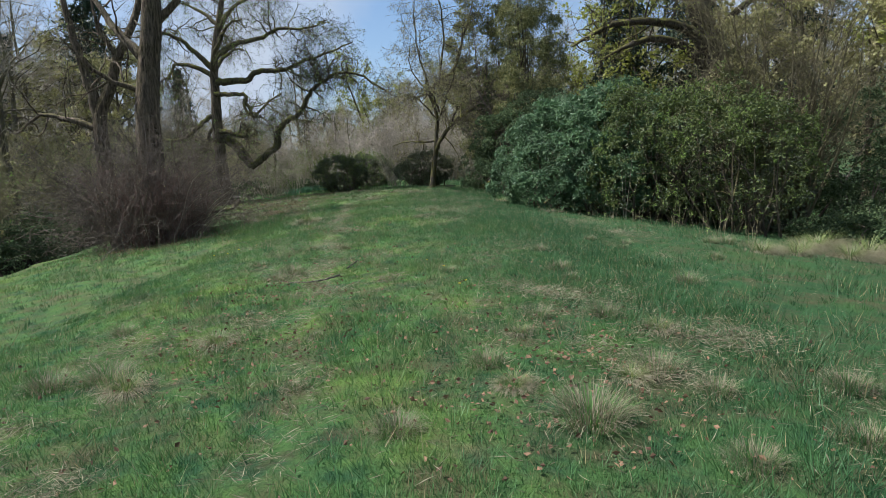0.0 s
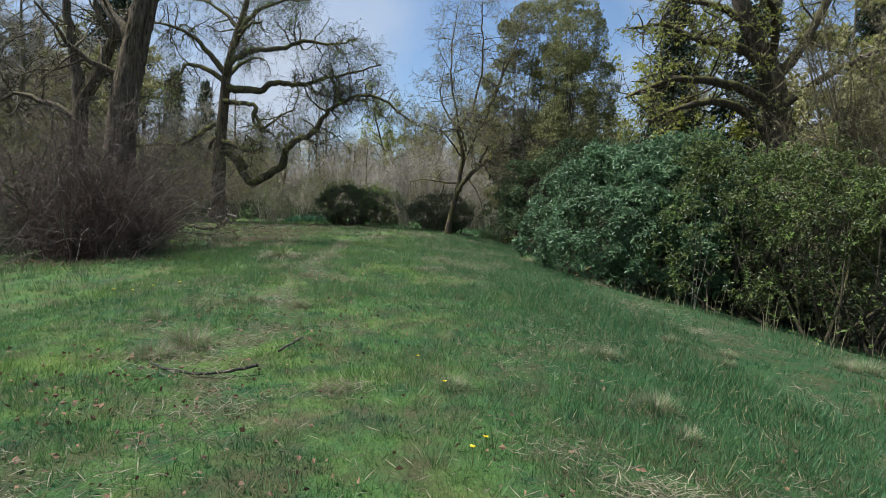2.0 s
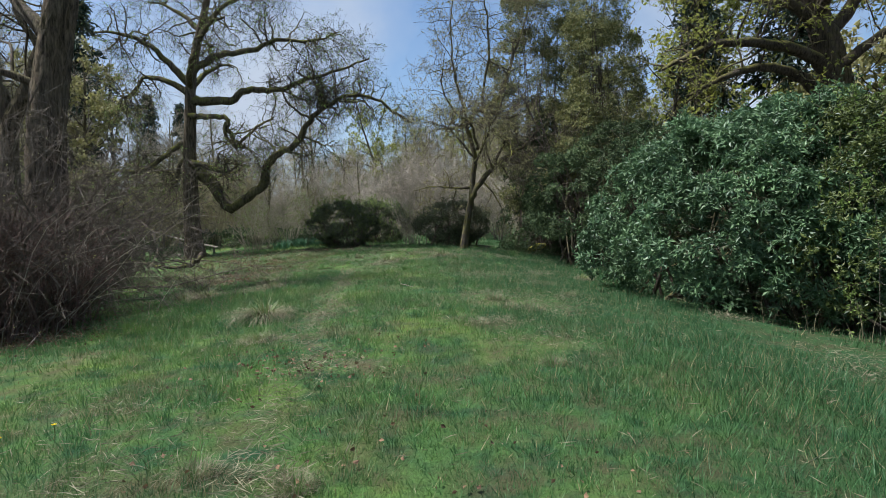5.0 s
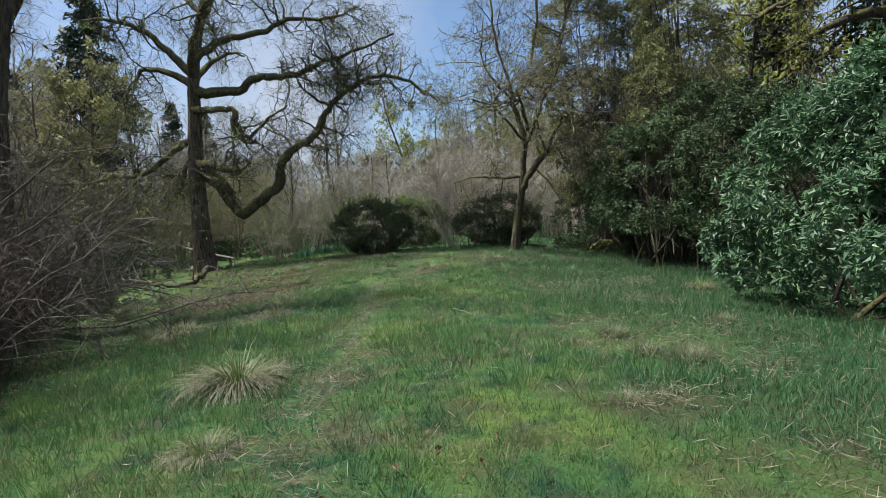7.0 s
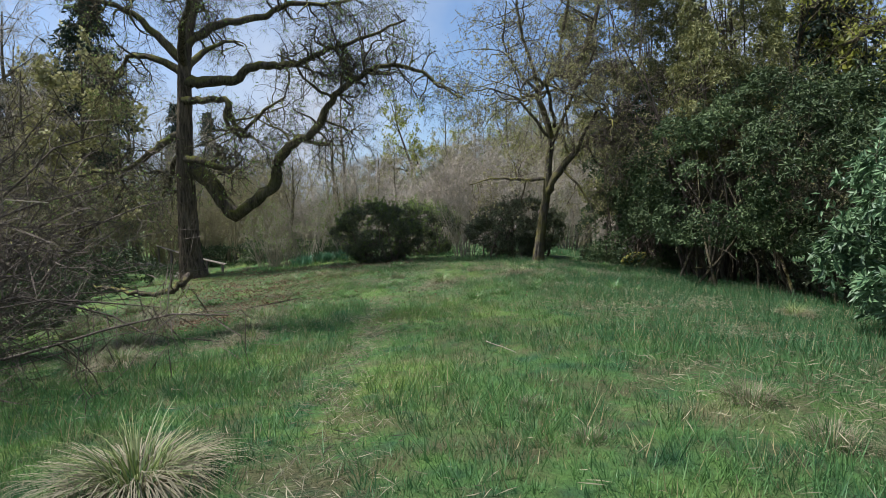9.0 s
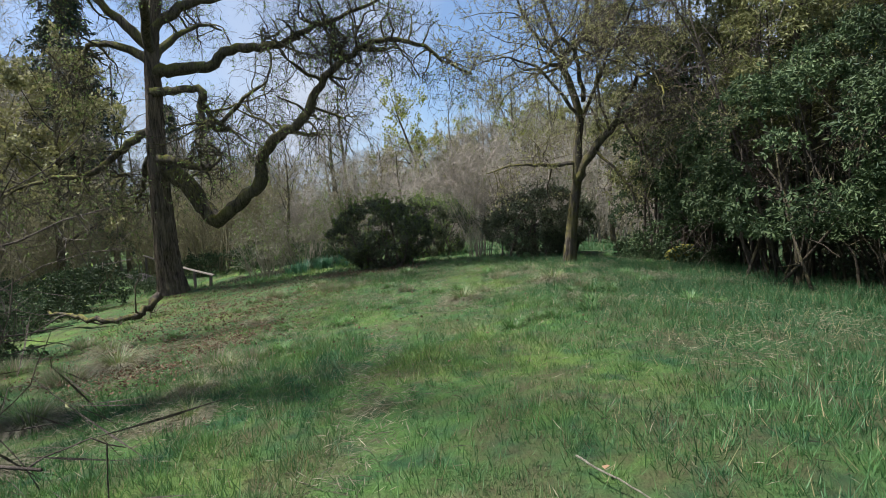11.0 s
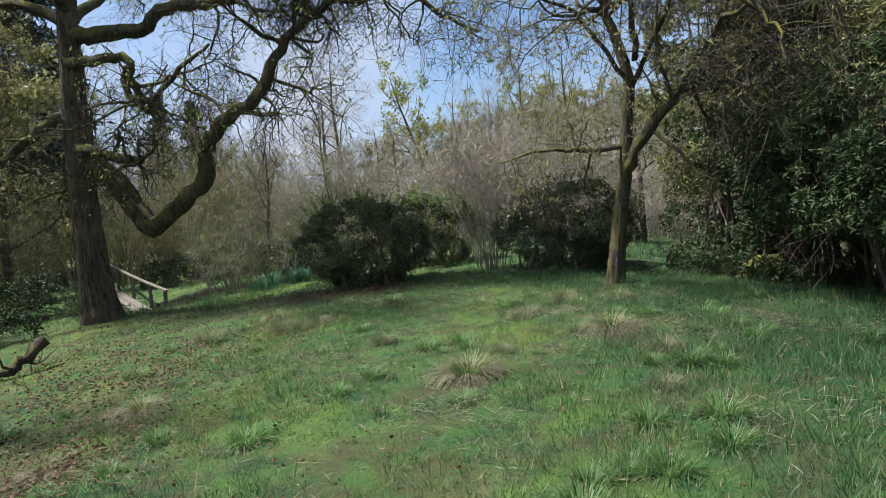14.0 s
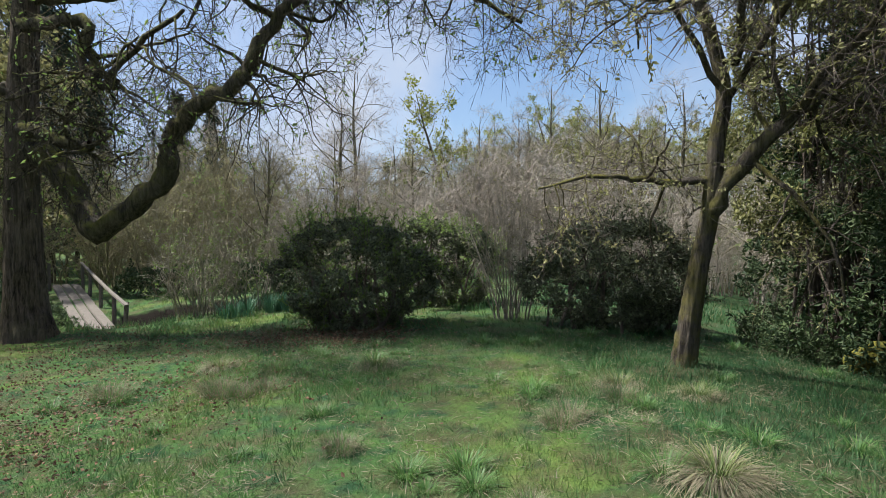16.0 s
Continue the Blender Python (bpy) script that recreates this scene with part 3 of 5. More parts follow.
def shell_points(rng, blobs, count, lump=0.30):
    """Points on many leafy lumps that sit over a cluster of uneven balls (centre, radii), with each lump's way out and shadowed gaps between."""
    cs, rs = np.array([b[0] for b in blobs], float), np.array([b[1] for b in blobs], float)
    area = rs[:, 0] * rs[:, 2]
    total = int(7.0 * area.sum() / lump ** 2 * 0.55)
    own = rng.choice(len(blobs), total, p=area / area.sum())
    d = unit(rng.normal(size=(total, 3)))
    rad = 1.0 - 0.20 * rng.random(total) + 0.14 * rng.random(total) ** 3
    c = cs[own] + d * rs[own] * rad[:, None]
    inside = np.zeros(total, bool)
    for i in range(len(blobs)):
        inside |= (own != i) & ((((c - cs[i]) / (rs[i] * 0.8)) ** 2).sum(1) < 1)
    c, d = c[~inside], d[~inside]
    size = lump * rng.uniform(0.6, 1.35, len(c))
    pick = rng.choice(len(c), count, p=size ** 2 / (size ** 2).sum())
    way = unit(rng.normal(size=(count, 3)) + 0.9 * d[pick] + np.array([0, 0, 0.35]))
    return c[pick] + way * (size[pick] * (1 - 0.45 * rng.random(count) ** 2))[:, None] * np.array([1.1, 1.1, 0.85]), way


def evergreen(name, label, seed, at, blobs, leaf_mat, leaf_size, count, stem_mat, stems=14, width=0.36, droop=-0.15, clump=5, skirt=0.15, group="", category="shrub", shoot=0.42, lump=0.30, undercut=0.0, sparse=0.0, tip_mat=None, shoots=0.005):
    """A leafy shrub: rosettes of leaves over lumps, with stems inside. undercut: height up to which the foot draws in; sparse: height under which leaves are few."""
    rng = np.random.default_rng(seed)
    z0 = float(ground_z(*at))
    t = thing(name, label, category, (*at, z0), group)
    p, d = shell_points(rng, blobs, count // clump, lump)
    if undercut:
        p[:, :2] *= np.clip(0.55 + 0.45 * p[:, 2:] / undercut, 0.55, 1.0)
    low = p[:, 2] + z0 > ground_z(p[:, 0] + at[0], p[:, 1] + at[1]) + skirt
    if sparse:
        low &= rng.random(len(p)) < np.clip(0.25 + 0.75 * (p[:, 2] / sparse) ** 2, 0, 1)
    p, d = p[low], d[low]
    # leaves stand round each shoot like spokes
    axis_way = unit(d + np.array([0, 0, 0.3]) + rng.normal(size=d.shape) * 0.25)
    u = rotated(axis_way, rng)
    v = np.cross(axis_way, u)
    turn = (np.arange(clump) * 2 * np.pi / clump)[None, :] + rng.normal(size=(len(p), clump)) * 0.35
    spoke = np.cos(turn)[..., None] * u[:, None] + np.sin(turn)[..., None] * v[:, None]
    w = (spoke + axis_way[:, None] * rng.uniform(0.1, 0.9, (len(p), clump, 1)) + np.array([0, 0, droop])).reshape(-1, 3)
    c = np.repeat(p, clump, 0) + rng.normal(size=(len(p) * clump, 3)) * leaf_size * 0.12
    new_shoots = []
    for i in rng.choice(len(p), min(len(p), int(count * shoots)), replace=False):
        way = unit(d[i] * 0.8 + np.array([0, 0, 0.55]) + rng.normal(size=3) * 0.2)
        new_shoots.append((sprout(rng, p[i], way, shoot * rng.uniform(0.4, 1.2), 3, 0.12, 0.2), np.linspace(0.005, 0.003, 4)))
    sc, sw = tips(new_shoots, 13, rng, 0.15)
    stuff_part("foliage", leaf_mesh("foliage", c, w, leaf_size, leaf_mat, rng, width), t)
    stuff_part("young_foliage", leaf_mesh("young_foliage", sc, sw, leaf_size * 0.85, tip_mat or leaf_mat, rng, width), t)
    lines = list(new_shoots)
    for _ in range(stems):
        b = blobs[rng.integers(len(blobs))]
        foot = np.array([b[0][0] + rng.normal() * 0.3 * b[1][0], b[0][1] + rng.normal() * 0.3 * b[1][1], 0])
        foot[2] = float(ground_z(foot[0] + at[0], foot[1] + at[1])) - z0 - 0.05
        head = np.array(b[0]) + unit(rng.normal(size=3) + np.array([0, 0, 0.6])) * np.array(b[1]) * 0.8
        mid = (foot + head) / 2 + rng.normal(size=3) * 0.15
        pts = smooth_line([foot, mid, head], 4)
        lines.append((pts, np.linspace(0.03 + 0.02 * rng.random(), 0.01, len(pts))))
    side = branch_out(rng, lines[len(new_shoots):], 2.0, 0.6, 0.25, 0.2, steps=4, first=0.15)
    stuff_part("stemwork", tube_mesh("stems", lines + side, 4, stem_mat), t)
    return t


# the rhododendron and laurel bank that borders the meadow
evergreen("rhododendron", "large blue-green rhododendron with glossy drooping leaves", 21, (4.0, 18.2),
          [((-1.0, 0.6, 1.1), (1.2, 1.4, 1.3)), ((-0.6, -0.8, 1.0), (1.2, 1.3, 1.2)), ((0.5, -0.7, 1.3), (1.6, 1.6, 1.6)), ((0.2, 1.0, 1.7), (1.6, 1.6, 1.5)), ((1.4, 0.0, 2.0), (1.6, 1.6, 1.5)), ((0.6, -1.4, 0.8), (1.3, 1.1, 1.2)), ((-0.2, 0.0, 2.0), (1.3, 1.3, 1.2))],
          M["rhodo"], 0.105, 104000, M["twig_dark"], 18, 0.34, -0.25, 8, lump=0.28)
evergreen("laurel_shrub", "dense laurel shrub with yellow-green leaf tips and bare lower stems", 22, (6.4, 15.9),
          [((-1.0, -0.2, 1.5), (1.2, 1.3, 1.5)), ((0.2, -0.6, 1.6), (1.4, 1.3, 1.5)), ((1.3, -1.2, 1.5), (1.3, 1.2, 1.4)), ((0.6, 0.6, 2.0), (1.6, 1.6, 1.4)), ((-0.6, 0.4, 2.2), (1.2, 1.3, 1.3)), ((1.2, 0.4, 2.7), (0.9, 1.0, 1.0)), ((-1.2, 0.6, 2.6), (0.8, 0.9, 0.9))],
          M["laurel"], 0.072, 56000, M["twig_dark"], 70, 0.42, -0.1, 5, 0.25, lump=0.26, sparse=1.9, tip_mat=M["fresh"], shoots=0.008)
# added backdrop, so that the laurel's open foot looks shaded
evergreen("backing_shrub", "shrub mass added behind the laurel to keep its foot dark", 30, (7.2, 18.0),
          [((-1.6, 0.0, 1.2), (1.4, 1.2, 1.4)), ((0.0, -0.6, 1.1), (1.5, 1.2, 1.3)), ((1.4, -1.2, 1.0), (1.3, 1.2, 1.2))], M["yew"], 0.14, 16000, M["twig_brown"], 16, 0.45, 0.0, 4, 0.0)
evergreen("ivy_bush", "dark ivy-covered bush above pale dead grass", 20, (12.6, 16.6),
          [((0.0, 0.0, 1.0), (1.5, 1.4, 1.3)), ((1.2, 0.4, 1.6), (1.5, 1.4, 1.6)), ((-0.5, 1.2, 2.0), (1.5, 1.5, 1.6))], M["ivy"], 0.10, 22000, M["twig_brown"], 16, 0.45, 0.0, 4, 0.05)
# added mass that stops light reaching the hollow from behind
evergreen("backing_shrub", "shrub mass added to block light behind the hollow under the bank", 19, (5.6, 24.6),
          [((0.0, -2.0, 1.2), (1.1, 1.6, 1.6)), ((0.0, 0.6, 1.2), (1.1, 1.6, 1.6)), ((-0.3, 3.0, 1.2), (1.1, 1.6, 1.6))], M["yew"], 0.14, 16000, M["twig_brown"], 12, 0.45, 0.0, 4, 0.0)
# overgrown dark bank past the rhododendron
evergreen("dark_rhododendron", "dark overgrown rhododendron hanging over a shaded hollow", 23, (3.6, 25.6),
          [((-0.9, -0.4, 2.0), (1.3, 1.6, 1.5)), ((-0.7, 1.6, 2.1), (1.3, 1.5, 1.5)), ((-0.4, 3.2, 2.3), (1.4, 1.5, 1.7)), ((0.6, 0.6, 2.8), (1.6, 1.8, 1.6)), ((0.5, -1.8, 2.2), (1.4, 1.5, 1.5)), ((0.8, 2.6, 3.2), (1.5, 1.6, 1.6))],
          M["ivy"], 0.095, 84000, M["twig_dark"], 26, 0.36, -0.25, 6, 0.8, lump=0.32)
evergreen("holly_bush", "dark evergreen bush with dense small leaves", 24, (2.7, 31.2),
          [((-0.8, 0.2, 1.0), (1.0, 1.3, 1.1)), ((0.0, -0.8, 1.2), (1.2, 1.3, 1.2)), ((0.2, 0.8, 2.2), (1.3, 1.4, 1.5)), ((-0.3, 0.0, 3.2), (1.1, 1.2, 1.3)), ((0.5, 0.3, 4.4), (1.1, 1.2, 1.5))],
          M["ivy"], 0.10, 36000, M["twig_brown"], 16, 0.4, 0.0, 5, 0.05)
evergreen("ivy_clad_tree", "tall ivy-smothered tree with brownish hanging growth", 28, (3.1, 31.9),
          [((-1.0, 0.0, 3.3), (1.2, 1.2, 1.4)), ((-0.7, 0.2, 5.0), (1.2, 1.2, 1.4)), ((0.3, -0.7, 4.3), (1.4, 1.3, 1.6)), ((0.4, 0.2, 6.6), (1.3, 1.3, 1.5)), ((-0.6, 0.0, 7.0), (1.0, 1.0, 1.3)), ((1.5, -1.4, 5.2), (1.5, 1.4, 1.7)), ((0.3, -0.3, 8.2), (1.0, 1.0, 1.3)), ((1.8, -1.2, 7.2), (1.2, 1.2, 1.4)), ((-1.3, -0.5, 5.7), (1.1, 1.1, 1.5)), ((-1.1, -0.4, 7.5), (1.2, 1.2, 1.5)), ((-0.5, -0.8, 9.3), (1.4, 1.2, 1.5)), ((1.0, -0.9, 9.6), (1.4, 1.3, 1.5))],
          M["ivy_olive"], 0.09, 96000, M["twig_brown"], 60, 0.4, -0.5, 4, 1.2, category="tree", shoot=0.6, lump=0.36)
evergreen("dark_conifer", "slim shaggy dark conifer rising from the bank", 18, (3.7, 27.6),
          [((-0.2, 0.0, 4.2), (0.9, 1.0, 1.5)), ((0.2, -0.2, 5.6), (0.9, 0.9, 1.5)), ((0.0, 0.1, 7.0), (0.7, 0.7, 1.4)), ((0.1, 0.0, 8.2), (0.5, 0.5, 1.2))],
          M["ivy_olive"], 0.10, 20000, M["twig_dark"], 16, 0.3, -0.5, 4, 1.5, category="tree", shoot=0.6)
# domed bushes at the end of the meadow
evergreen("domed_bush", "dark domed evergreen bush with a paler crown", 25, (-5.6, 31.6),
          [((-0.4, 0.0, 0.9), (0.8, 0.85, 0.75)), ((0.35, -0.1, 0.85), (0.9, 0.9, 0.75)), ((-0.15, 0.1, 1.15), (0.75, 0.75, 0.65)), ((0.8, 0.1, 0.8), (0.55, 0.65, 0.55)), ((0.0, 0.0, 0.4), (0.9, 0.8, 0.5)), ((-0.6, 0.1, 1.3), (0.4, 0.45, 0.42)), ((0.15, 0.0, 1.45), (0.35, 0.4, 0.35))],
          M["yew"], 0.075, 30000, M["twig_brown"], 14, 0.34, 0.0, 5, 0.05, "domed bushes", lump=0.17, undercut=0.6, shoots=0.016, tip_mat=M["fresh"])
evergreen("domed_bush", "dark domed evergreen bush with bright new shoots", 26, (-4.5, 34.8),
          [((-0.3, 0.0, 0.9), (0.9, 0.9, 0.95)), ((0.5, 0.1, 0.75), (0.8, 0.8, 0.85))],
          M["yew"], 0.08, 16000, M["twig_brown"], 10, 0.34, 0.0, 5, 0.05, "domed bushes", lump=0.17, undercut=0.6, shoots=0.016, tip_mat=M["fresh"])
evergreen("domed_bush", "wide dark evergreen bush beside the forked tree", 27, (-1.1, 31.9),
          [((-0.7, 0.0, 0.85), (0.8, 0.8, 0.75)), ((0.2, 0.0, 0.9), (0.9, 0.85, 0.8)), ((0.85, 0.1, 0.75), (0.6, 0.7, 0.65)), ((-0.1, 0.3, 1.15), (0.7, 0.7, 0.6)), ((0.0, 0.0, 0.4), (1.0, 0.7, 0.45))],
          M["yew"], 0.08, 28000, M["twig_brown"], 12, 0.34, 0.0, 5, 0.05, "domed bushes", lump=0.17, undercut=0.6, shoots=0.016, tip_mat=M["yew"])

# ---- thickets ----


def thicket(name, label, seed, at, stems, height, spread, wood, twig_orders, leaf_mat=None, leaf_size=0.05, leaf_per=0.0, pull=-0.4, base=0.5, crook=0.18, stem_r=0.02, category="shrub", group="", fine=None):
    rng = np.random.default_rng(seed)
    z0 = float(ground_z(*at))
    t = thing(name, label, category, (*at, z0), group)
    lines = []
    for _ in range(stems):
        a, r = rng.uniform(0, 2 * np.pi), base * math.sqrt(rng.random())
        foot = np.array([r * math.cos(a), r * math.sin(a), 0.0])
        foot[2] = float(ground_z(foot[0] + at[0], foot[1] + at[1])) - z0 - 0.04
        out = np.array([math.cos(a), math.sin(a), 0]) * spread * rng.uniform(0.3, 1.1) + np.array([0, 0, 1.0])
        pts = sprout(rng, foot, unit(out), height * rng.uniform(0.55, 1.1), 8, crook, pull)
        r0 = stem_r * rng.uniform(0.6, 1.5)
        lines.append((pts, np.linspace(r0, r0 * 0.3, len(pts))))
    stuff_part("stemwork", tube_mesh("stems", lines, 5, wood), t)
    last, every = lines, []
    for o in twig_orders:
        last = branch_out(rng, last, **o)
        every.append(last)
        stuff_part("twigwork", tube_mesh("twigs", last, 3, wood), t)
    if fine:
        stuff_part("twigwork", twiglets("twiglets", last + every[0], *fine, wood, rng, 0.0), t)
    if leaf_mat:
        c, w = tips(last, leaf_per, rng)
        stuff_part("foliage", leaf_mesh("leaves", c, w, leaf_size, leaf_mat, rng), t)
    return t


for i, (x, y, h) in enumerate([(4.3, 25.4, 5.6), (2.7, 31.0, 6.5), (3.6, 29.6, 6.0), (5.2, 22.8, 5.0)]):
    thicket("hanging_creeper", "tangle of bare brown creeper stems hanging down the bank", 90 + i, (x, y), 12, h, 0.22, M["twig_dark"],
            [dict(count=2.0, length=1.5, crook=0.22, pull=-1.6, steps=6, spread=0.85, first=0.35), dict(count=2.4, length=0.7, crook=0.25, pull=-1.2, steps=4, spread=0.7)],
            M["bud"], 0.06, 1.2, -0.5, 0.7, 0.14, 0.014, fine=(4, 0.4, 0.008), group="creepers on the bank")
thicket("leafing_shrub", "tall thin shrub with hanging olive twigs and small leaves", 29, (3.4, 27.9), 12, 6.5, 0.28, M["twig_brown"],
        [dict(count=1.8, length=1.6, crook=0.22, pull=-0.5, steps=5, spread=0.8), dict(count=2.6, length=0.8, crook=0.25, pull=-0.4, steps=4, spread=0.8)],
        M["spring"], 0.06, 1.2, -0.35, 0.9, 0.12, 0.04, fine=(4, 0.45, 0.010))
thicket("bramble_thicket", "tangled brown leafless thicket with arching stems", 31, (-8.0, 16.4), 150, 4.0, 0.5, M["twig_brown"],
        [dict(count=2.2, length=1.0, crook=0.25, pull=-0.5, steps=5, first=0.1), dict(count=2.6, length=0.5, crook=0.3, pull=-0.3, steps=3)],
        M["bud"], 0.035, 0.6, -0.45, 1.2, 0.25, 0.015, fine=(3, 0.4, 0.009))
thicket("bramble_thicket", "dense reddish-brown upright stems at the heart of a thicket", 39, (-7.5, 16.0), 170, 2.2, 0.16, M["twig_red"],
        [dict(count=2.4, length=0.5, crook=0.25, pull=-0.2, steps=4, first=0.1)], None, 0.03, 0.0, -0.1, 1.15, 0.16, 0.016, fine=(4, 0.3, 0.008))
thicket("bramble_whips", "long pale bare whips arching over a brown thicket", 40, (-7.4, 15.6), 20, 3.2, 0.5, M["twig_pale"],
        [dict(count=1.0, length=0.7, crook=0.22, pull=-0.8, steps=4, first=0.3)], None, 0.03, 0.0, -1.3, 1.2, 0.22, 0.0065)
thicket("bramble_thicket", "brown leafless thicket with a few new leaves", 32, (-10.2, 20.2), 110, 4.2, 0.7, M["twig_brown"],
        [dict(count=2.2, length=1.0, crook=0.25, pull=-0.5, steps=5, first=0.1), dict(count=2.4, length=0.5, crook=0.3, pull=-0.3, steps=3)],
        M["fresh"], 0.05, 0.8, -0.5, 1.1, fine=(3, 0.4, 0.009))
thicket("willow_shrub", "tall many-stemmed willow shrub with fine yellowish twigs", 33, (9.6, 16.6), 30, 7.5, 0.32, M["twig_willow"],
        [dict(count=2.2, length=1.6, crook=0.12, pull=0.4, steps=5, spread=0.55), dict(count=3.2, length=0.8, crook=0.15, pull=0.2, steps=4, spread=0.6)],
        M["bud"], 0.055, 1.6, 0.15, 0.5, 0.07, 0.035, fine=(5, 0.5, 0.009))
thicket("sapling_clump", "clump of thin pale upright stems with small leaves", 34, (-2.9, 32.6), 40, 2.6, 0.18, M["twig_pale"],
        [dict(count=3.0, length=0.5, crook=0.2, pull=0.3, steps=4, spread=0.6)], M["bud"], 0.05, 1.2, 0.0, 0.35, 0.08, 0.010)
seedling = thicket("laurel_seedling", "small leafy seedling at the foot of the laurel", 97, (4.4, 14.9), 5, 0.75, 0.2, M["twig_olive"],
                   [dict(count=3.0, length=0.18, crook=0.2, pull=0.2, steps=3)], M["fresh"], 0.06, 4.0, 0.0, 0.12, 0.08, 0.006, group="seedlings below the laurel")
for i, (x, y, s) in enumerate([(4.1, 15.6, 0.8), (4.9, 14.5, 1.0), (5.2, 14.3, 0.7), (5.6, 13.9, 1.1), (6.0, 13.6, 0.8), (6.3, 13.2, 1.2), (6.9, 13.0, 0.9), (3.7, 15.9, 0.8), (5.4, 13.6, 0.6)]):
    copy_thing(seedling, pose(*on_ground(x, y), 0, 0, 70 * i) @ Matrix.Scale(s, 4))
thicket("birch_sapling", "thin pale sapling stems in front of the laurel", 35, (4.71, 15.0), 3, 2.1, 0.08, M["twig_pale"],
        [dict(count=1.5, length=0.3, crook=0.2, pull=0.2, steps=3)], M["fresh"], 0.05, 0.5, 0.0, 0.06, 0.05, 0.011)
for i, (x, y, h) in enumerate([(-8.9, 34.9, 3.0), (-7.4, 35.2, 3.4), (-10.3, 34.7, 2.6), (-9.7, 34.2, 1.9)]):
    thicket("hazel_shrub", "light green shrub with pale stems beside the stream", 36 + i, (x, y), 26, h, 0.4, M["twig_pale"],
            [dict(count=2.2, length=0.7, crook=0.22, pull=0.1, steps=4, spread=0.7), dict(count=2.4, length=0.4, crook=0.25, pull=0.0, steps=3)], M["fresh"], 0.06, 6.0, -0.1, 0.5, 0.1, 0.012, group="shrubs by the stream", fine=(3, 0.3, 0.007))

# ---- woods round the meadow ----


def wild_tree(name, label, seed, height, crown_from, limbs, wood, twig, leaf_mat, leaf_size, leaf_per, at, lean=0.05, orders=None, stem_r=None, up=0.5):
    rng = np.random.default_rng(seed)
    t = thing(name, label, "tree", on_ground(*at), "trees of the surrounding wood")
    r0 = stem_r or height * 0.018
    tp = sprout(rng, (0, 0, -0.2), (rng.normal() * lean, rng.normal() * lean, 1), height, 10, 0.06, 0.1)
    tr = np.linspace(r0, r0 * 0.12, len(tp))
    part("trunk", tube_mesh("trunk", [(tp, tr)], 8, wood, rng, 0.04), t)
    main = []
    for i in range(limbs):
        f = crown_from + (0.95 - crown_from) * (i + rng.random()) / limbs
        p = tp[int(f * 10)] + (tp[min(int(f * 10) + 1, 10)] - tp[int(f * 10)]) * (f * 10 % 1)
        a = i * 2.4 + rng.normal() * 0.5
        d = unit(np.array([math.cos(a), math.sin(a), up + 0.5 * f]))
        ln = height * 0.34 * (1.25 - 0.8 * f) * rng.uniform(0.7, 1.2)
        main.append((sprout(rng, p, d, ln, 7, 0.18, 0.2), np.linspace(r0 * 0.45 * (1.1 - f), 0.012, 8)))
    for line in main if len(main) < 17 else []:
        part("limb", tube_mesh("limb", [line], 5, wood), t)
    if len(main) >= 17:
        stuff_part("branchwork", tube_mesh("limbs", main, 5, wood), t)
    last, every = main, []
    for o in orders or [dict(count=1.4, length=height * 0.11, crook=0.22, pull=0.2, steps=5, spread=0.7), dict(count=0.8, length=height * 0.07, crook=0.25, pull=0.0, steps=3, spread=0.8)]:
        last = branch_out(rng, last, **o)
        every.append(last)
        stuff_part("twigwork", tube_mesh("twigs", last, 3, twig), t)
    stuff_part("twigwork", twiglets("twiglets", every[-1] + every[0], 11, height * 0.05, 0.018, twig, rng, 0.1), t)
    if leaf_per:
        c, w = tips(every[-1] + every[0], leaf_per, rng)
        c = c + rng.normal(size=c.shape) * height * 0.012
        stuff_part("foliage", leaf_mesh("leaves", c, w, leaf_size, leaf_mat, rng, 0.6), t)
    return t


def spruce(seed, height, at):
    rng = np.random.default_rng(seed)
    t = thing("spruce", "tall dark spruce with drooping boughs", "tree", on_ground(*at), "dark conifers")
    tp = np.linspace((0, 0, -0.2), (0, 0, height), 8)
    part("trunk", tube_mesh("trunk", [(tp, np.linspace(height * 0.014, 0.02, 8))], 7, M["oak_bark"]), t)
    boughs, c, w = [], [], []
    for z in np.arange(height * 0.12, height * 0.98, 0.42):
        reach = 0.24 * (height - z) + 0.25
        for _ in range(7):
            a = rng.uniform(0, 2 * np.pi)
            line = sprout(rng, (0, 0, z), unit(np.array([math.cos(a), math.sin(a), 0.15])), reach * rng.uniform(0.6, 1.15), 5, 0.08, -0.6)
            boughs.append((line, np.linspace(0.03, 0.008, 6)))
    stuff_part("boughwork", tube_mesh("boughs", boughs, 3, M["twig_dark"]), t)
    c, w = tips(boughs, 34, rng, 0.12)
    c = c + rng.normal(size=c.shape) * 0.10
    stuff_part("needles", leaf_mesh("needles", c, w + np.array([0, 0, -0.4]), 0.34, M["needle"], rng, 0.3), t)
    return t


def scatter(seed, area, gap, avoid=()):
    """Uneven places in a field (x0, x1, y0, y1), about gap apart."""
    rng = np.random.default_rng(seed)
    places = []
    for x in np.arange(area[0], area[1], gap):
        for y in np.arange(area[2], area[3], gap):
            places.append((x + rng.uniform(-0.45, 0.45) * gap, y + rng.uniform(-0.45, 0.45) * gap, rng.uniform(0, 360), rng.uniform(0.75, 1.25)))
    rng.shuffle(places)
    return [p for p in places if near_stream(np.array(p[0]), np.array(p[1])) > 1.2 and not (-22 < p[0] < -12 and abs(p[0] + p[1] - 21.9) < 2.2)]


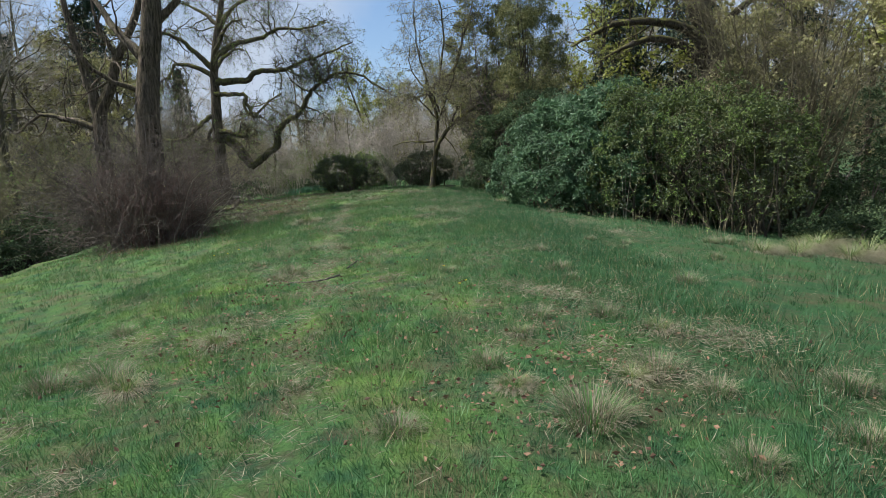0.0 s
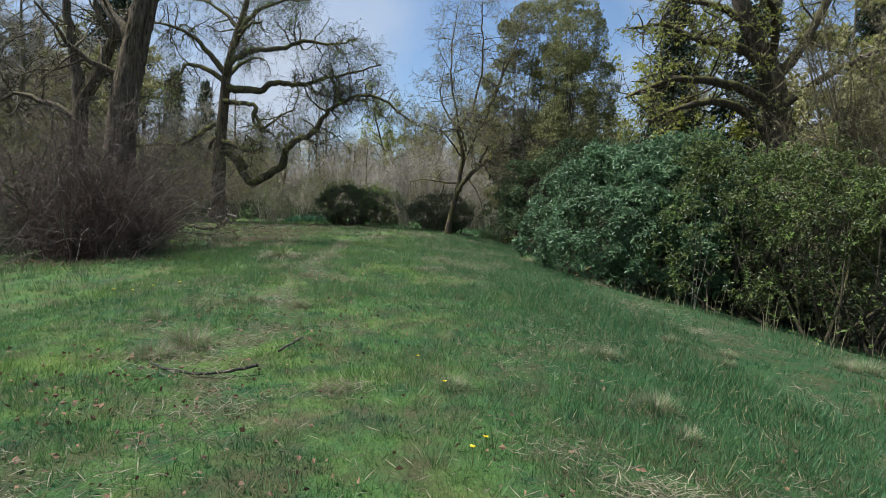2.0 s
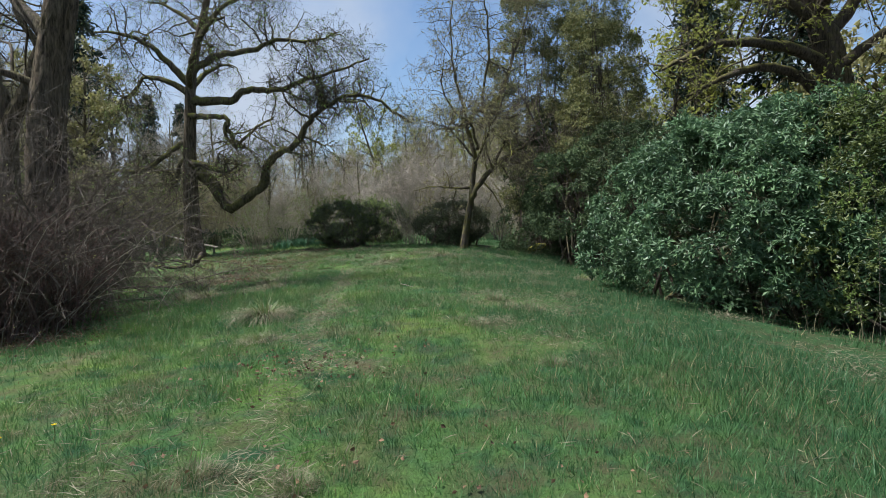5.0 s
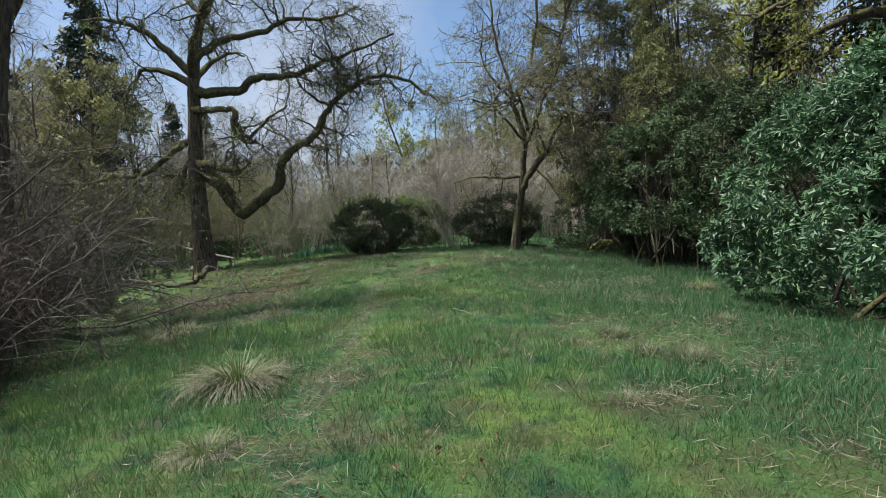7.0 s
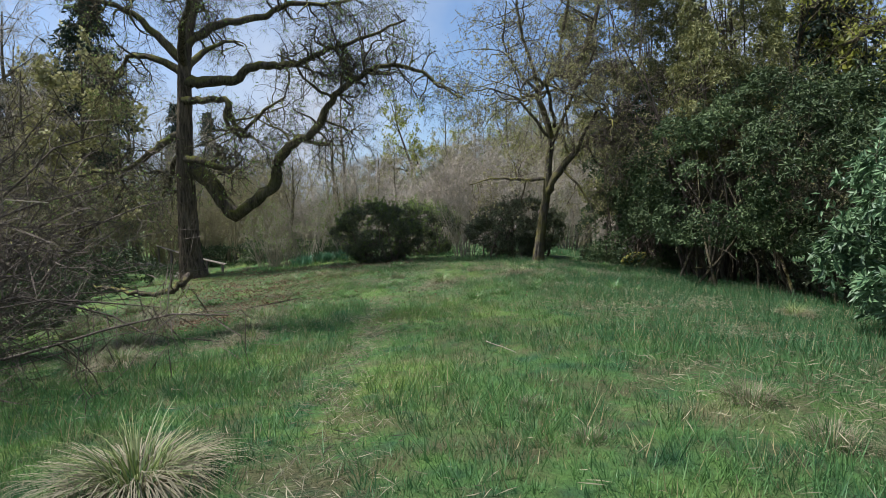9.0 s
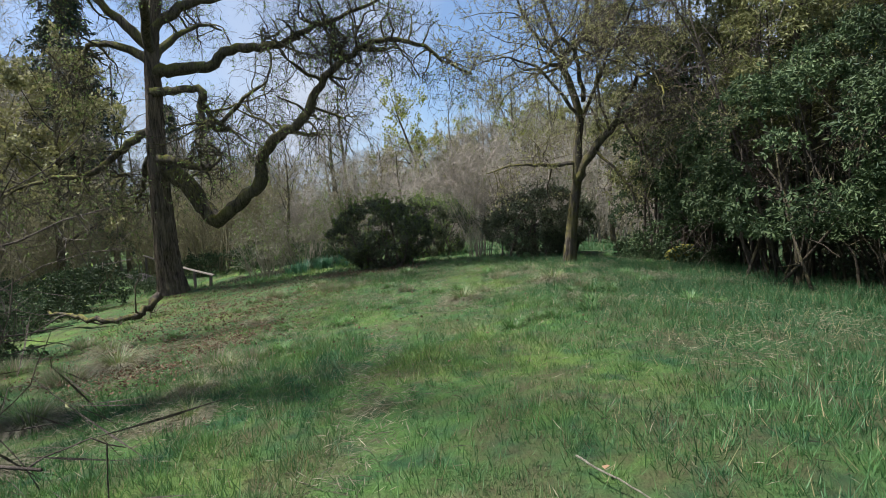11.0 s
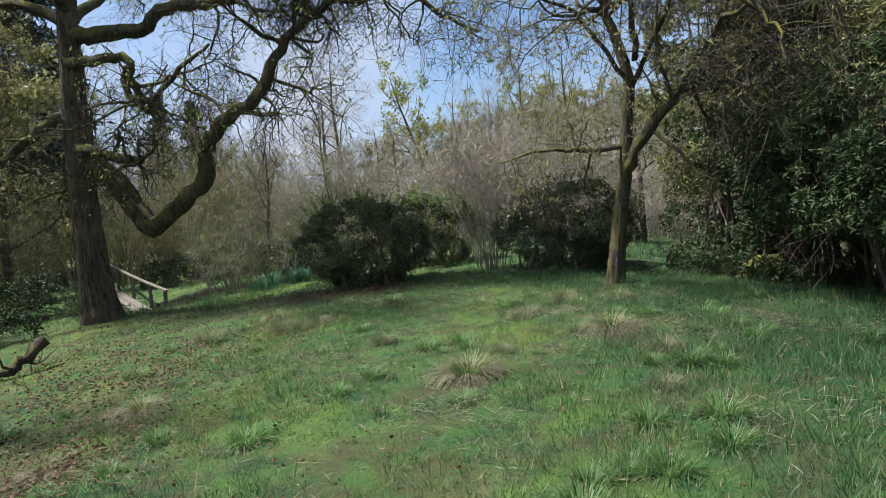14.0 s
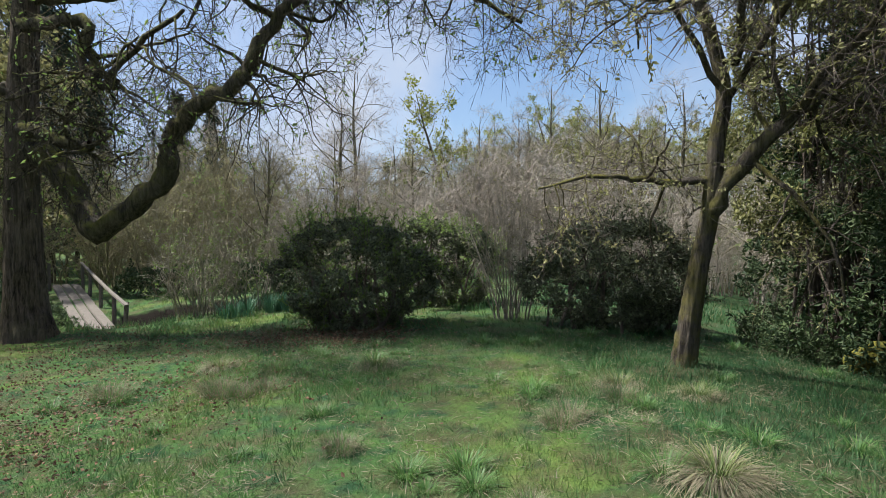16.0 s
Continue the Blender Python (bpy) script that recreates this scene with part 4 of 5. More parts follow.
def spread_copies(kinds, places):
    for i, (x, y, turn, size) in enumerate(places):
        copy_thing(kinds[i % len(kinds)], pose(*on_ground(x, y), 0, 0, turn) @ Matrix.Scale(size, 4))


# pinkish bare understorey behind the bushes
bare = [thicket("bare_shrub", "bare pinkish-grey shrub of fine twigs", 60 + i, (x, y), 12, 4.6, 0.35, M["twig_pink"],
                [dict(count=1.8, length=1.3, crook=0.2, pull=0.1, steps=5, spread=0.7), dict(count=1.2, length=0.8, crook=0.25, pull=0.0, steps=3, spread=0.8)],
                (M["bud"], M["blossom"], M["bud"])[i], 0.07, 1.2, 0.0, 0.6, 0.12, 0.03, group="bare understorey", fine=(12, 0.65, 0.015))
        for i, (x, y) in enumerate([(-6.5, 44.0), (-2.0, 45.0), (1.5, 43.0)])]
olive = [thicket("olive_shrub", "tall greenish shrub with small new leaves", 65 + i, (x, y), 14, 4.8, 0.4, M["twig_olive"],
                 [dict(count=1.8, length=1.2, crook=0.2, pull=0.0, steps=5, spread=0.7), dict(count=0.9, length=0.7, crook=0.25, pull=0.0, steps=3, spread=0.8)],
                 (M["fresh"], M["bud"])[i], 0.10, 8.0, -0.1, 0.7, 0.12, 0.03, group="green understorey", fine=(7, 0.6, 0.013))
         for i, (x, y) in enumerate([(-19.5, 30.0), (-18.5, 22.0)])]
spread_copies(olive, scatter(4, (-31, -17.5, 8, 44), 3.5) + scatter(5, (-24, -10, 40.5, 52), 2.8) + scatter(6, (9, 22, 20, 44), 4.6))

spread_copies([bare[0], bare[2], olive[1], bare[1], bare[2], olive[0]], [(x, y, a, 0.32 + 1.15 * ((v - 0.75) / 0.5) ** 1.6) for x, y, a, v in scatter(3, (-16, 9, 41.5, 58), 2.7) if y > 40 + abs(x + 3) * 0.2])
grey_tree = wild_tree("bare_tree", "tall bare grey tree with fine twigs", 71, 13.0, 0.35, 16, M["grey_bark"], M["twig_pink"], M["bud"], 0.10, 2.0, (-14.0, 60.0))
birch = wild_tree("slender_tree", "slender bare tree with pale twigs", 72, 11.0, 0.3, 18, M["grey_bark"], M["twig_pale"], M["bud"], 0.09, 1.5, (2.0, 58.0), up=1.0)
green_tree = wild_tree("leafing_tree", "tall tree coming into yellow-green leaf", 73, 12.5, 0.3, 18, M["oak_bark"], M["twig_olive"], M["spring"], 0.21, 22.0, (-8.0, 66.0))
full_tree = wild_tree("green_tree", "rounded tree in fresh green leaf", 74, 11.0, 0.2, 20, M["oak_bark"], M["twig_olive"], M["bud"], 0.23, 32.0, (-22.0, 40.0))
sp_far = spruce(81, 15.0, (10.5, 36.5))
kinds = [grey_tree, green_tree, birch, full_tree, grey_tree, birch]
hollow_x = (-29, -13)   # the low gap in the skyline, where only thin bare trees stand
spread_copies([grey_tree, birch, grey_tree, green_tree, full_tree], [(x, y, a, v * 0.62) for x, y, a, v in scatter(7, (-36, 28, 58, 78), 6.0) if not hollow_x[0] < x < hollow_x[1]])
spread_copies([birch, grey_tree, birch], [(x, y, a, v * 0.7) for x, y, a, v in scatter(15, (*hollow_x, 56, 76), 5.0)])
spread_copies([green_tree, full_tree, full_tree], [(x, y, a, v * (0.45 if -38 < x < -14 else 0.62)) for x, y, a, v in scatter(8, (-56, 44, 80, 100), 6.0)])
spread_copies([full_tree, birch, full_tree, full_tree, green_tree], [(x, y, a, v * 0.58) for x, y, a, v in scatter(16, (-12, 26, 60, 82), 4.3)])
spread_copies([birch, grey_tree], [(x, y, a, v * 0.55) for x, y, a, v in scatter(17, (-14, 6, 44, 56), 5.5)])
spread_copies([grey_tree, birch, grey_tree], scatter(9, (-30, -22, 26, 58), 6.0))
spread_copies([full_tree, grey_tree, green_tree], scatter(12, (-46, -31, 8, 58), 7.0))
spread_copies([full_tree, birch], scatter(13, (-30, -20, 4, 24), 6.5))
spread_copies(kinds, scatter(10, (16, 40, 10, 58), 7.0))
spread_copies([grey_tree, full_tree, green_tree], scatter(11, (-40, 40, -34, -16), 12.0))
spread_copies([grey_tree, full_tree, sp_far, birch, grey_tree], [(x, y, a, v * 1.3) for x, y, a, v in scatter(14, (-52, -27, 46, 70), 5.6)])
# near right-hand trees behind the bank
for i, (x, y, s) in enumerate([(6.4, 37.0, 0.8), (5.6, 34.6, 0.75), (9.6, 38.5, 0.95), (4.2, 38.5, 0.7), (17.5, 22.0, 0.8), (14.2, 20.5, 0.8), (16.5, 16.5, 0.9), (12.6, 24.5, 0.75)]):
    copy_thing((grey_tree, birch, green_tree, birch, full_tree, full_tree, green_tree, full_tree)[i], pose(*on_ground(x, y), 0, 0, 50 * i) @ Matrix.Scale(s, 4))
sp = sp_far
for x, y, s in [(6.2, 36.6, 0.62), (14.5, 36.0, 1.1), (18.5, 33.0, 1.0), (-44.0, 74.0, 1.2), (-50.0, 70.0, 1.3), (-39.0, 80.0, 1.2), (20.5, 26.0, 0.9), (-34.0, 78.0, 1.1), (-46.0, 62.0, 1.2), (-54.0, 60.0, 1.2), (-41.0, 68.0, 1.0)]:
    copy_thing(sp, pose(*on_ground(x, y), 0, 0, x * 40) @ Matrix.Scale(s, 4))

# ---- low ivy and bramble cover ----
mound = evergreen("ivy_mound", "low mound of dark ivy and bramble leaves", 85, (-14.2, 29.4), [((0, 0, 0.15), (1.3, 1.1, 0.5)), ((0.8, 0.5, 0.2), (0.9, 0.9, 0.55)), ((-0.8, 0.3, 0.2), (0.9, 0.8, 0.45))],
                  M["ivy"], 0.08, 9000, M["twig_brown"], 6, 0.6, 0.1, 3, 0.0, "ivy mounds", lump=0.2)
for i, (x, y, s) in enumerate([(-13.4, 27.2, 0.8), (-17.6, 30.5, 1.2), (-18.2, 27.0, 1.3), (-16.9, 23.6, 1.2), (-15.2, 20.8, 1.1), (-17.8, 35.2, 1.2), (-14.6, 40.6, 1.1), (-12.4, 40.2, 1.0), (-10.6, 40.2, 1.0), (-11.2, 23.4, 0.9), (-12.8, 15.2, 1.0),
                               (9.8, 14.4, 0.9), (11.4, 14.2, 1.0), (10.6, 20.4, 1.3), (13.0, 22.5, 1.4), (15.0, 18.0, 1.4), (9.0, 20.0, 1.3), (-9.6, 35.3, 0.5), (-8.2, 35.6, 0.7), (2.6, 33.6, 0.8), (1.5, 31.3, 0.4), (2.5, 29.9, 0.4), (1.9, 30.9, 0.35), (-13.6, 33.6, 0.6), (-14.8, 32.6, 0.8)]):
    copy_thing(mound, pose(*on_ground(x, y), 0, 0, 67 * i) @ Matrix.Scale(s, 4))
STONE_AT = (2.2, 30.5)
bm = bmesh.new()
bmesh.ops.create_icosphere(bm, subdivisions=3, radius=1.0)
for v in bm.verts:
    v.co *= 1 + 0.22 * noise.noise(v.co * 1.7) + 0.07 * noise.noise(v.co * 5.0)
    v.co.x, v.co.y, v.co.z = v.co.x * 0.42, v.co.y * 0.3, v.co.z * 0.34
stone_me = bpy.data.meshes.new("mossy_stump")
bm.to_mesh(stone_me)
bm.free()
stone_me.materials.append(M["moss"])
stone_me.polygons.foreach_set("use_smooth", np.full(len(stone_me.polygons), True))
stump = new("mossy_stump", stone_me)
stump.location = on_ground(*STONE_AT, 0.12)
tagged(stump, "low stump covered in yellow-green moss at the bank's foot", "stump")

# ---- footbridge ----


def board(rng, a, b, width, thick, mat, name, parent, origin, label=""):
    """A worn sawn board from a to b."""
    a, b = np.array(a, float), np.array(b, float)
    t = unit(b - a)
    s = unit(np.cross(t, (0, 0, 1))) if abs(t[2]) < 0.9 else np.array([1.0, 0, 0])
    u = np.cross(s, t)
    steps, v = 5, []
    for i in range(steps):
        p = a + (b - a) * i / (steps - 1) + rng.normal(size=3) * 0.006 - np.array([0, 0, 0.03 * math.sin(math.pi * i / (steps - 1)) * (abs(t[2]) < 0.7)])
        for cs, cu in ((-1, -.6), (-.85, 1), (.85, 1), (1, -.6)):
            v.append(p + cs * s * width / 2 + cu * u * thick / 2 - np.array(origin))
    q = [[i * 4 + j, i * 4 + (j + 1) % 4, i * 4 + 4 + (j + 1) % 4, i * 4 + 4 + j] for i in range(steps - 1) for j in range(4)]
    q += [[3, 2, 1, 0], [4 * steps - 4, 4 * steps - 3, 4 * steps - 2, 4 * steps - 1]]
    return part(name, mesh_from(name, np.array(v), [np.array(q)], mat), parent, label)


rng = np.random.default_rng(5)
near_end, far_end = np.array([-12.6, 34.5, 0.0]), np.array([-19.4, 41.3, 0.0])
near_end[2] = float(ground_z(-12.6, 34.5)) + 0.12
far_end[2] = max(float(ground_z(-19.4, 41.3)) + 0.35, near_end[2] + 0.8)
bridge = thing("footbridge", "narrow weathered plank footbridge with a wooden handrail", "bridge", tuple(near_end))
across = unit(np.cross(far_end - near_end, (0, 0, 1)))
for s in (-0.3, 0.0, 0.3):
    board(rng, near_end + across * s, far_end + across * s, 0.27, 0.06, M["wood"], "plank", bridge, near_end)
for side in (1,):
    for f in (0.03, 0.22, 0.48, 0.74, 0.97):
        p = near_end + (far_end - near_end) * f + across * 0.5 * side
        foot = np.array([p[0], p[1], min(p[2] - 0.1, float(ground_z(p[0], p[1])) - 0.1)])
        board(rng, foot, p + np.array([0.03, 0, 0.78]), 0.09, 0.09, M["wood"], "post", bridge, near_end)
    board(rng, near_end + across * 0.5 * side + np.array([0.2, -0.3, 0.78]), far_end + across * 0.5 * side + np.array([0, 0, 0.80]), 0.10, 0.05, M["wood"], "handrail", bridge, near_end, "pale weathered handrail")
board(rng, far_end + across * -0.5 + np.array([0, 0, -0.2]), far_end + across * -0.5 + np.array([0, 0, 0.8]), 0.09, 0.09, M["wood"], "post", bridge, near_end)

# ---- fallen wood ----


def fallen(name, label, seed, points, r0, r1, mat, orders, twig=None):
    rng = np.random.default_rng(seed)
    x, y = points[0][:2]
    base = on_ground(x, y)
    t = thing(name, label, "branch", base)
    world_pts = np.array([(px, py, float(ground_z(px, py)) + pz) for px, py, pz in points])
    p = smooth_line(world_pts, 4) - np.array(base)
    p[1:-1] += rng.normal(size=(len(p) - 2, 3)) * r0 * 0.35
    line = (p, np.linspace(r0, r1, len(p)))
    part("stem", tube_mesh("stem", [line], 8, mat, rng, 0.08), t)
    last = [line]
    for o in orders:
        last = branch_out(rng, last, **o)
        if last:
            stuff_part("twigwork", tube_mesh("twigs", last, 4, twig or mat), t)
    return t


fallen("fallen_limb", "crooked fallen limb with bare forked branches lying in grass", 41,
       [(-9.35, 27.0, 0.42), (-9.5, 26.7, 0.20), (-9.9, 26.5, 0.10), (-10.5, 26.5, 0.16), (-11.3, 26.8, 0.30), (-12.1, 27.2, 0.42)], 0.09, 0.03, M["oak_bark"],
       [dict(count=2.4, length=1.1, crook=0.25, pull=0.1, steps=5, lift=0.5), dict(count=2.0, length=0.5, crook=0.25, pull=0.0, steps=4)], M["twig_brown"])
fallen("fallen_stick", "dark bare stick lying in the grass", 42,
       [(-1.87, 7.70, 0.02), (-1.6, 7.56, 0.02), (-1.38, 7.56, 0.03), (-1.2, 7.68, 0.05), (-1.08, 7.78, 0.07)], 0.008, 0.013, M["stick_bark"], [dict(count=1.2, length=0.25, crook=0.2, pull=0.0, steps=3)])
fallen("fallen_stick", "short dark stick lying in the grass", 43, [(-1.06, 8.2, 0.06), (-0.98, 8.32, 0.10), (-0.92, 8.42, 0.12)], 0.010, 0.006, M["stick_bark"], [])
fallen("fallen_stick", "pale bare twig lying in the grass", 44, [(-1.75, 17.9, 0.09), (-1.68, 17.75, 0.09), (-1.58, 17.6, 0.08), (-1.5, 17.45, 0.07)], 0.005, 0.003, M["twig_pale"], [])
# ---- grass tussocks ----


def blade_fan(rng, count, radius, length, mat, name, droop=1.0, width=0.008, flat=1.0, least=0.25):
    """Arching blades that spread from a crown: three quads each."""
    a = rng.uniform(0, 2 * np.pi, count)
    r = radius * np.sqrt(rng.random(count))
    out = np.stack([np.cos(a), np.sin(a), 0 * a], -1)
    foot = out * r[:, None]
    ln = length * rng.uniform(0.6, 1.15, count)
    tilt = rng.uniform(least, 1.0, count) * droop
    side = np.stack([-np.sin(a), np.cos(a), 0 * a], -1)
    rows = []
    for f, wd in ((0, 1.0), (0.35, 0.9), (0.7, 0.65), (1.0, 0.15)):
        reach = ln * f * np.sin(tilt * (0.35 + 0.75 * f))
        rise = ln * f * np.cos(tilt * (0.35 + 0.95 * f)) * flat
        c = foot + out * reach[:, None] + np.stack([0 * a, 0 * a, rise], -1)
        rows += [c - side * width * wd / 2, c + side * width * wd / 2]
    v = np.stack(rows, 1).reshape(-1, 3)
    k = np.arange(count)[:, None] * 8
    q = np.concatenate([np.concatenate([k + o, k + o + 1, k + o + 3, k + o + 2], 1) for o in (0, 2, 4)])
    return mesh_from(name, v, [q], mat)


rng = np.random.default_rng(6)
tuss = thing("grass_tussock", "straw and green sedge tussock with arching blades", "grass tuft", on_ground(-3.35, 15.35), "grass tussocks")
stuff_part("dry_foliage", blade_fan(rng, 700, 0.20, 0.50, M["straw"], "dry_foliage", 1.85, 0.007, 0.85, 0.5), tuss, "dry straw blades")
stuff_part("green_foliage", blade_fan(rng, 240, 0.14, 0.46, M["sedge"], "green_foliage", 1.6, 0.008, 0.85, 0.25), tuss, "green blades")
for x, y, s in [(-2.95, 13.95, 0.55), (-4.55, 19.45, 0.55), (-6.3, 19.9, 0.9), (-5.6, 18.6, 0.8), (-2.78, 24.25, 0.85), (-1.3, 25.55, 0.8), (-5.0, 21.0, 0.7), (-7.05, 22.2, 1.0), (-6.0, 24.2, 0.6),
                (-0.9, 27.6, 0.6), (-1.6, 27.9, 0.6), (-4.3, 28.4, 0.6), (-6.4, 28.6, 0.6), (-8.0, 23.4, 0.8), (-4.9, 20.2, 0.5), (1.75, 3.9, 0.4), (2.3, 5.0, 0.45), (1.05, 4.9, 0.35), (-1.75, 5.2, 0.5), (0.9, 3.7, 0.4), (-2.1, 4.2, 0.5), (7.2, 11.6, 1.1), (7.9, 11.2, 1.2), (8.6, 11.8, 1.3), (8.0, 12.5, 1.2), (9.3, 11.2, 1.2), (9.6, 12.6, 1.3), (10.4, 12.0, 1.2), (8.8, 13.4, 1.2), (2.0, 20.6, 0.6), (5.9, 10.5, 0.8), (6.7, 10.9, 0.8), (-6.0, 23.0, 0.5)]:
    copy_thing(tuss, pose(*on_ground(x, y, -0.02), 0, 0, 77 * x) @ Matrix.Scale(s, 4))

dead = thing("dead_grass_clump", "upright clump of pale dead grass with a few green blades", "grass tuft", on_ground(1.31, 3.2), "dead grass clumps")
stuff_part("dry_foliage", blade_fan(rng, 460, 0.20, 0.25, M["straw"], "dry_foliage", 1.15, 0.0038, 0.9, 0.1), dead, "dry straw blades")
stuff_part("green_foliage", blade_fan(rng, 200, 0.20, 0.20, M["tuft"], "green_foliage", 0.9, 0.005, 0.95, 0.1), dead, "green blades")
NEAR_CLUMPS = [(-2.79, 4.3, 0.8), (-2.34, 4.4, 0.9), (0.73, 4.15, 0.6), (1.96, 4.05, 0.8), (1.93, 5.5, 0.7), (1.28, 5.4, 0.6), (2.27, 3.7, 0.6), (3.14, 3.7, 0.7), (2.81, 3.0, 0.6), (2.04, 2.7, 0.6), (0.16, 3.05, 0.6), (-0.67, 3.9, 0.4),
               (-0.81, 5.2, 0.4), (-3.06, 5.9, 0.6), (1.95, 7.3, 0.5), (3.4, 7.3, 0.8), (5.64, 11.4, 0.9), (6.03, 11.1, 1.0), (3.33, 10.1, 0.5), (5.2, 11.0, 0.7), (4.6, 9.4, 0.6)]
MID_CLUMPS = [(-1.93, 8.46, 0.9), (-2.02, 8.0, 0.7), (-2.06, 10.4, 0.5), (-1.46, 10.2, 0.5), (-2.75, 9.4, 0.6), (0.38, 7.7, 0.5), (1.81, 9.2, 0.6), (1.9, 7.8, 0.7), (2.93, 10.8, 0.5), (3.5, 10.5, 0.5), (0.2, 12.5, 0.5),
              (-0.15, 16.4, 0.7), (0.01, 15.8, 0.6), (0.32, 15.6, 0.7), (-1.19, 15.7, 0.4), (-1.46, 16.3, 0.4), (1.1, 17.1, 0.6), (-0.44, 14.4, 0.5)]
FAR_CLUMPS = [(-8.9, 22.6, 1.1), (-9.4, 23.2, 1.1), (-7.4, 21.7, 1.2), (-6.1, 18.7, 1.0), (-5.33, 21.4, 1.0), (-4.94, 21.5, 0.9), (-5.77, 27.5, 0.9), (-2.18, 26.7, 0.8), (-0.93, 24.6, 0.7), (-1.22, 23.5, 0.6), (-2.5, 25.0, 0.6),
              (-6.97, 27.3, 1.0), (-5.27, 27.5, 0.8), (-5.94, 27.6, 0.9), (-2.27, 26.5, 0.7), (-3.91, 25.8, 0.7), (-5.5, 27.4, 0.8), (-1.65, 27.4, 0.8), (-6.9, 31.2, 0.8), (-9.2, 24.4, 1.0), (-8.4, 21.6, 1.0)]
for x, y, s in NEAR_CLUMPS + MID_CLUMPS + FAR_CLUMPS:
    copy_thing(dead, pose(*on_ground(x, y, -0.02), 0, 0, 91 * x + 17 * y) @ Matrix.Scale(s, 4))

tuft = thing("grass_tuft", "low fresh green tuft of grass with a few dry blades", "grass tuft", on_ground(-4.4, 28.6), "green tufts")
stuff_part("green_foliage", blade_fan(rng, 220, 0.12, 0.24, M["tuft"], "green_foliage", 1.2, 0.008, 0.8), tuft, "green blades")
stuff_part("dry_foliage", blade_fan(rng, 60, 0.14, 0.26, M["straw"], "dry_foliage", 1.6, 0.007, 0.6), tuft, "dry straw blades")
for i in range(100):
    x, y = rng.uniform(-7.5, 1.2), rng.uniform(21.5, 31.8)
    copy_thing(tuft, pose(*on_ground(x, y, -0.02), 0, 0, 61 * i) @ Matrix.Scale(rng.uniform(0.45, 0.95), 4))

# ---- daffodils by the stream ----
rng = np.random.default_rng(7)
for i in range(16):
    x, y = -9.0 + 2.4 * rng.random(), 33.4 + 1.2 * rng.random()
    d = thing("daffodil_clump", "clump of blue-green daffodil leaves by the bank", "flower", on_ground(x, y), "daffodil clumps")
    part("leaves", blade_fan(rng, 60, 0.12, 0.42, M["daffodil"], "leaves", 0.6, 0.016), d)

# ---- meadow grass ----
rng = np.random.default_rng(8)


STRAW = [(1.0, 4.6, 0.35), (1.5, 5.3, 0.4), (0.6, 5.6, 0.35), (1.2, 3.3, 0.3), (2.2, 4.4, 0.4), (2.9, 5.2, 0.4), (-1.6, 5.6, 0.25), (-1.5, 8.6, 0.3), (1.6, 9.6, 0.4), (-2.3, 10.8, 0.4), (0.9, 8.2, 0.3), (0.1, 16.2, 0.3), (0.5, 15.8, 0.3),
         (-0.2, 16.9, 0.3), (0.9, 16.6, 0.3), (-6.8, 18.0, 0.7), (-7.4, 20.6, 0.8), (-6.3, 21.6, 0.7), (-8.2, 22.6, 0.9), (-7.0, 23.6, 0.8), (-6.4, 26.8, 0.8), (-5.2, 26.4, 0.7), (-8.4, 29.6, 0.9), (-7.6, 28.0, 0.8), (-5.6, 29.4, 0.6),
         (-4.0, 25.2, 0.5), (-3.2, 26.8, 0.5), (-2.6, 28.6, 0.5), (-0.6, 25.4, 0.4), (-7.0, 30.8, 0.5), (-6.6, 14.4, 0.6), (-5.8, 16.4, 0.5), (8.0, 11.6, 0.9), (6.4, 11.6, 0.6), (9.2, 12.4, 0.9)]
spot_rng = np.random.default_rng(20)
STRAW += [(spot_rng.uniform(-7.5, 1.5), spot_rng.uniform(18.5, 30), spot_rng.uniform(0.2, 0.5)) for _ in range(46)]
STRAW += [(spot_rng.uniform(-4, 4), spot_rng.uniform(2, 17), spot_rng.uniform(0.12, 0.35)) for _ in range(26)]
STRAW += [(spot_rng.uniform(-2.6, 3.4), spot_rng.uniform(2.2, 8), spot_rng.uniform(0.1, 0.24)) for _ in range(18)]
BARE = [(-7.2, 22.6, 0.8), (-7.6, 24.4, 1.0), (-8.2, 26.6, 1.2), (-9.0, 28.6, 1.2), (-10.2, 30.2, 1.2), (-6.6, 27.4, 0.9), (-6.0, 21.4, 0.5), (-5.6, 30.6, 0.5), (-6.6, 30.6, 0.5), (-6.9, 25.4, 0.7), (-7.5, 15.0, 0.8), (-6.6, 15.2, 0.5), (-6.0, 23.0, 0.4), (-5.2, 31.0, 0.5)]
spots = np.array(STRAW + BARE)


def worn(x, y):
    """How far each place lies inside a straw patch: 1 at its middle."""
    best = np.zeros(len(x))
    for sx, sy, r in spots:
        best = np.maximum(best, np.exp(-((x - sx) ** 2 + (y - sy) ** 2) / (2 * (0.9 * r) ** 2)))
    return best


TRACK = [(-0.4, 2.5), (-0.9, 5.0), (-1.4, 8.2), (-1.9, 11.5), (-2.4, 14.6), (-3.0, 18.5), (-3.6, 23.0)]


def off_track(x, y):
    return np.abs(x - np.interp(y, [p[1] for p in TRACK], [p[0] for p in TRACK]) - 0.12 * np.sin(2.1 * y))


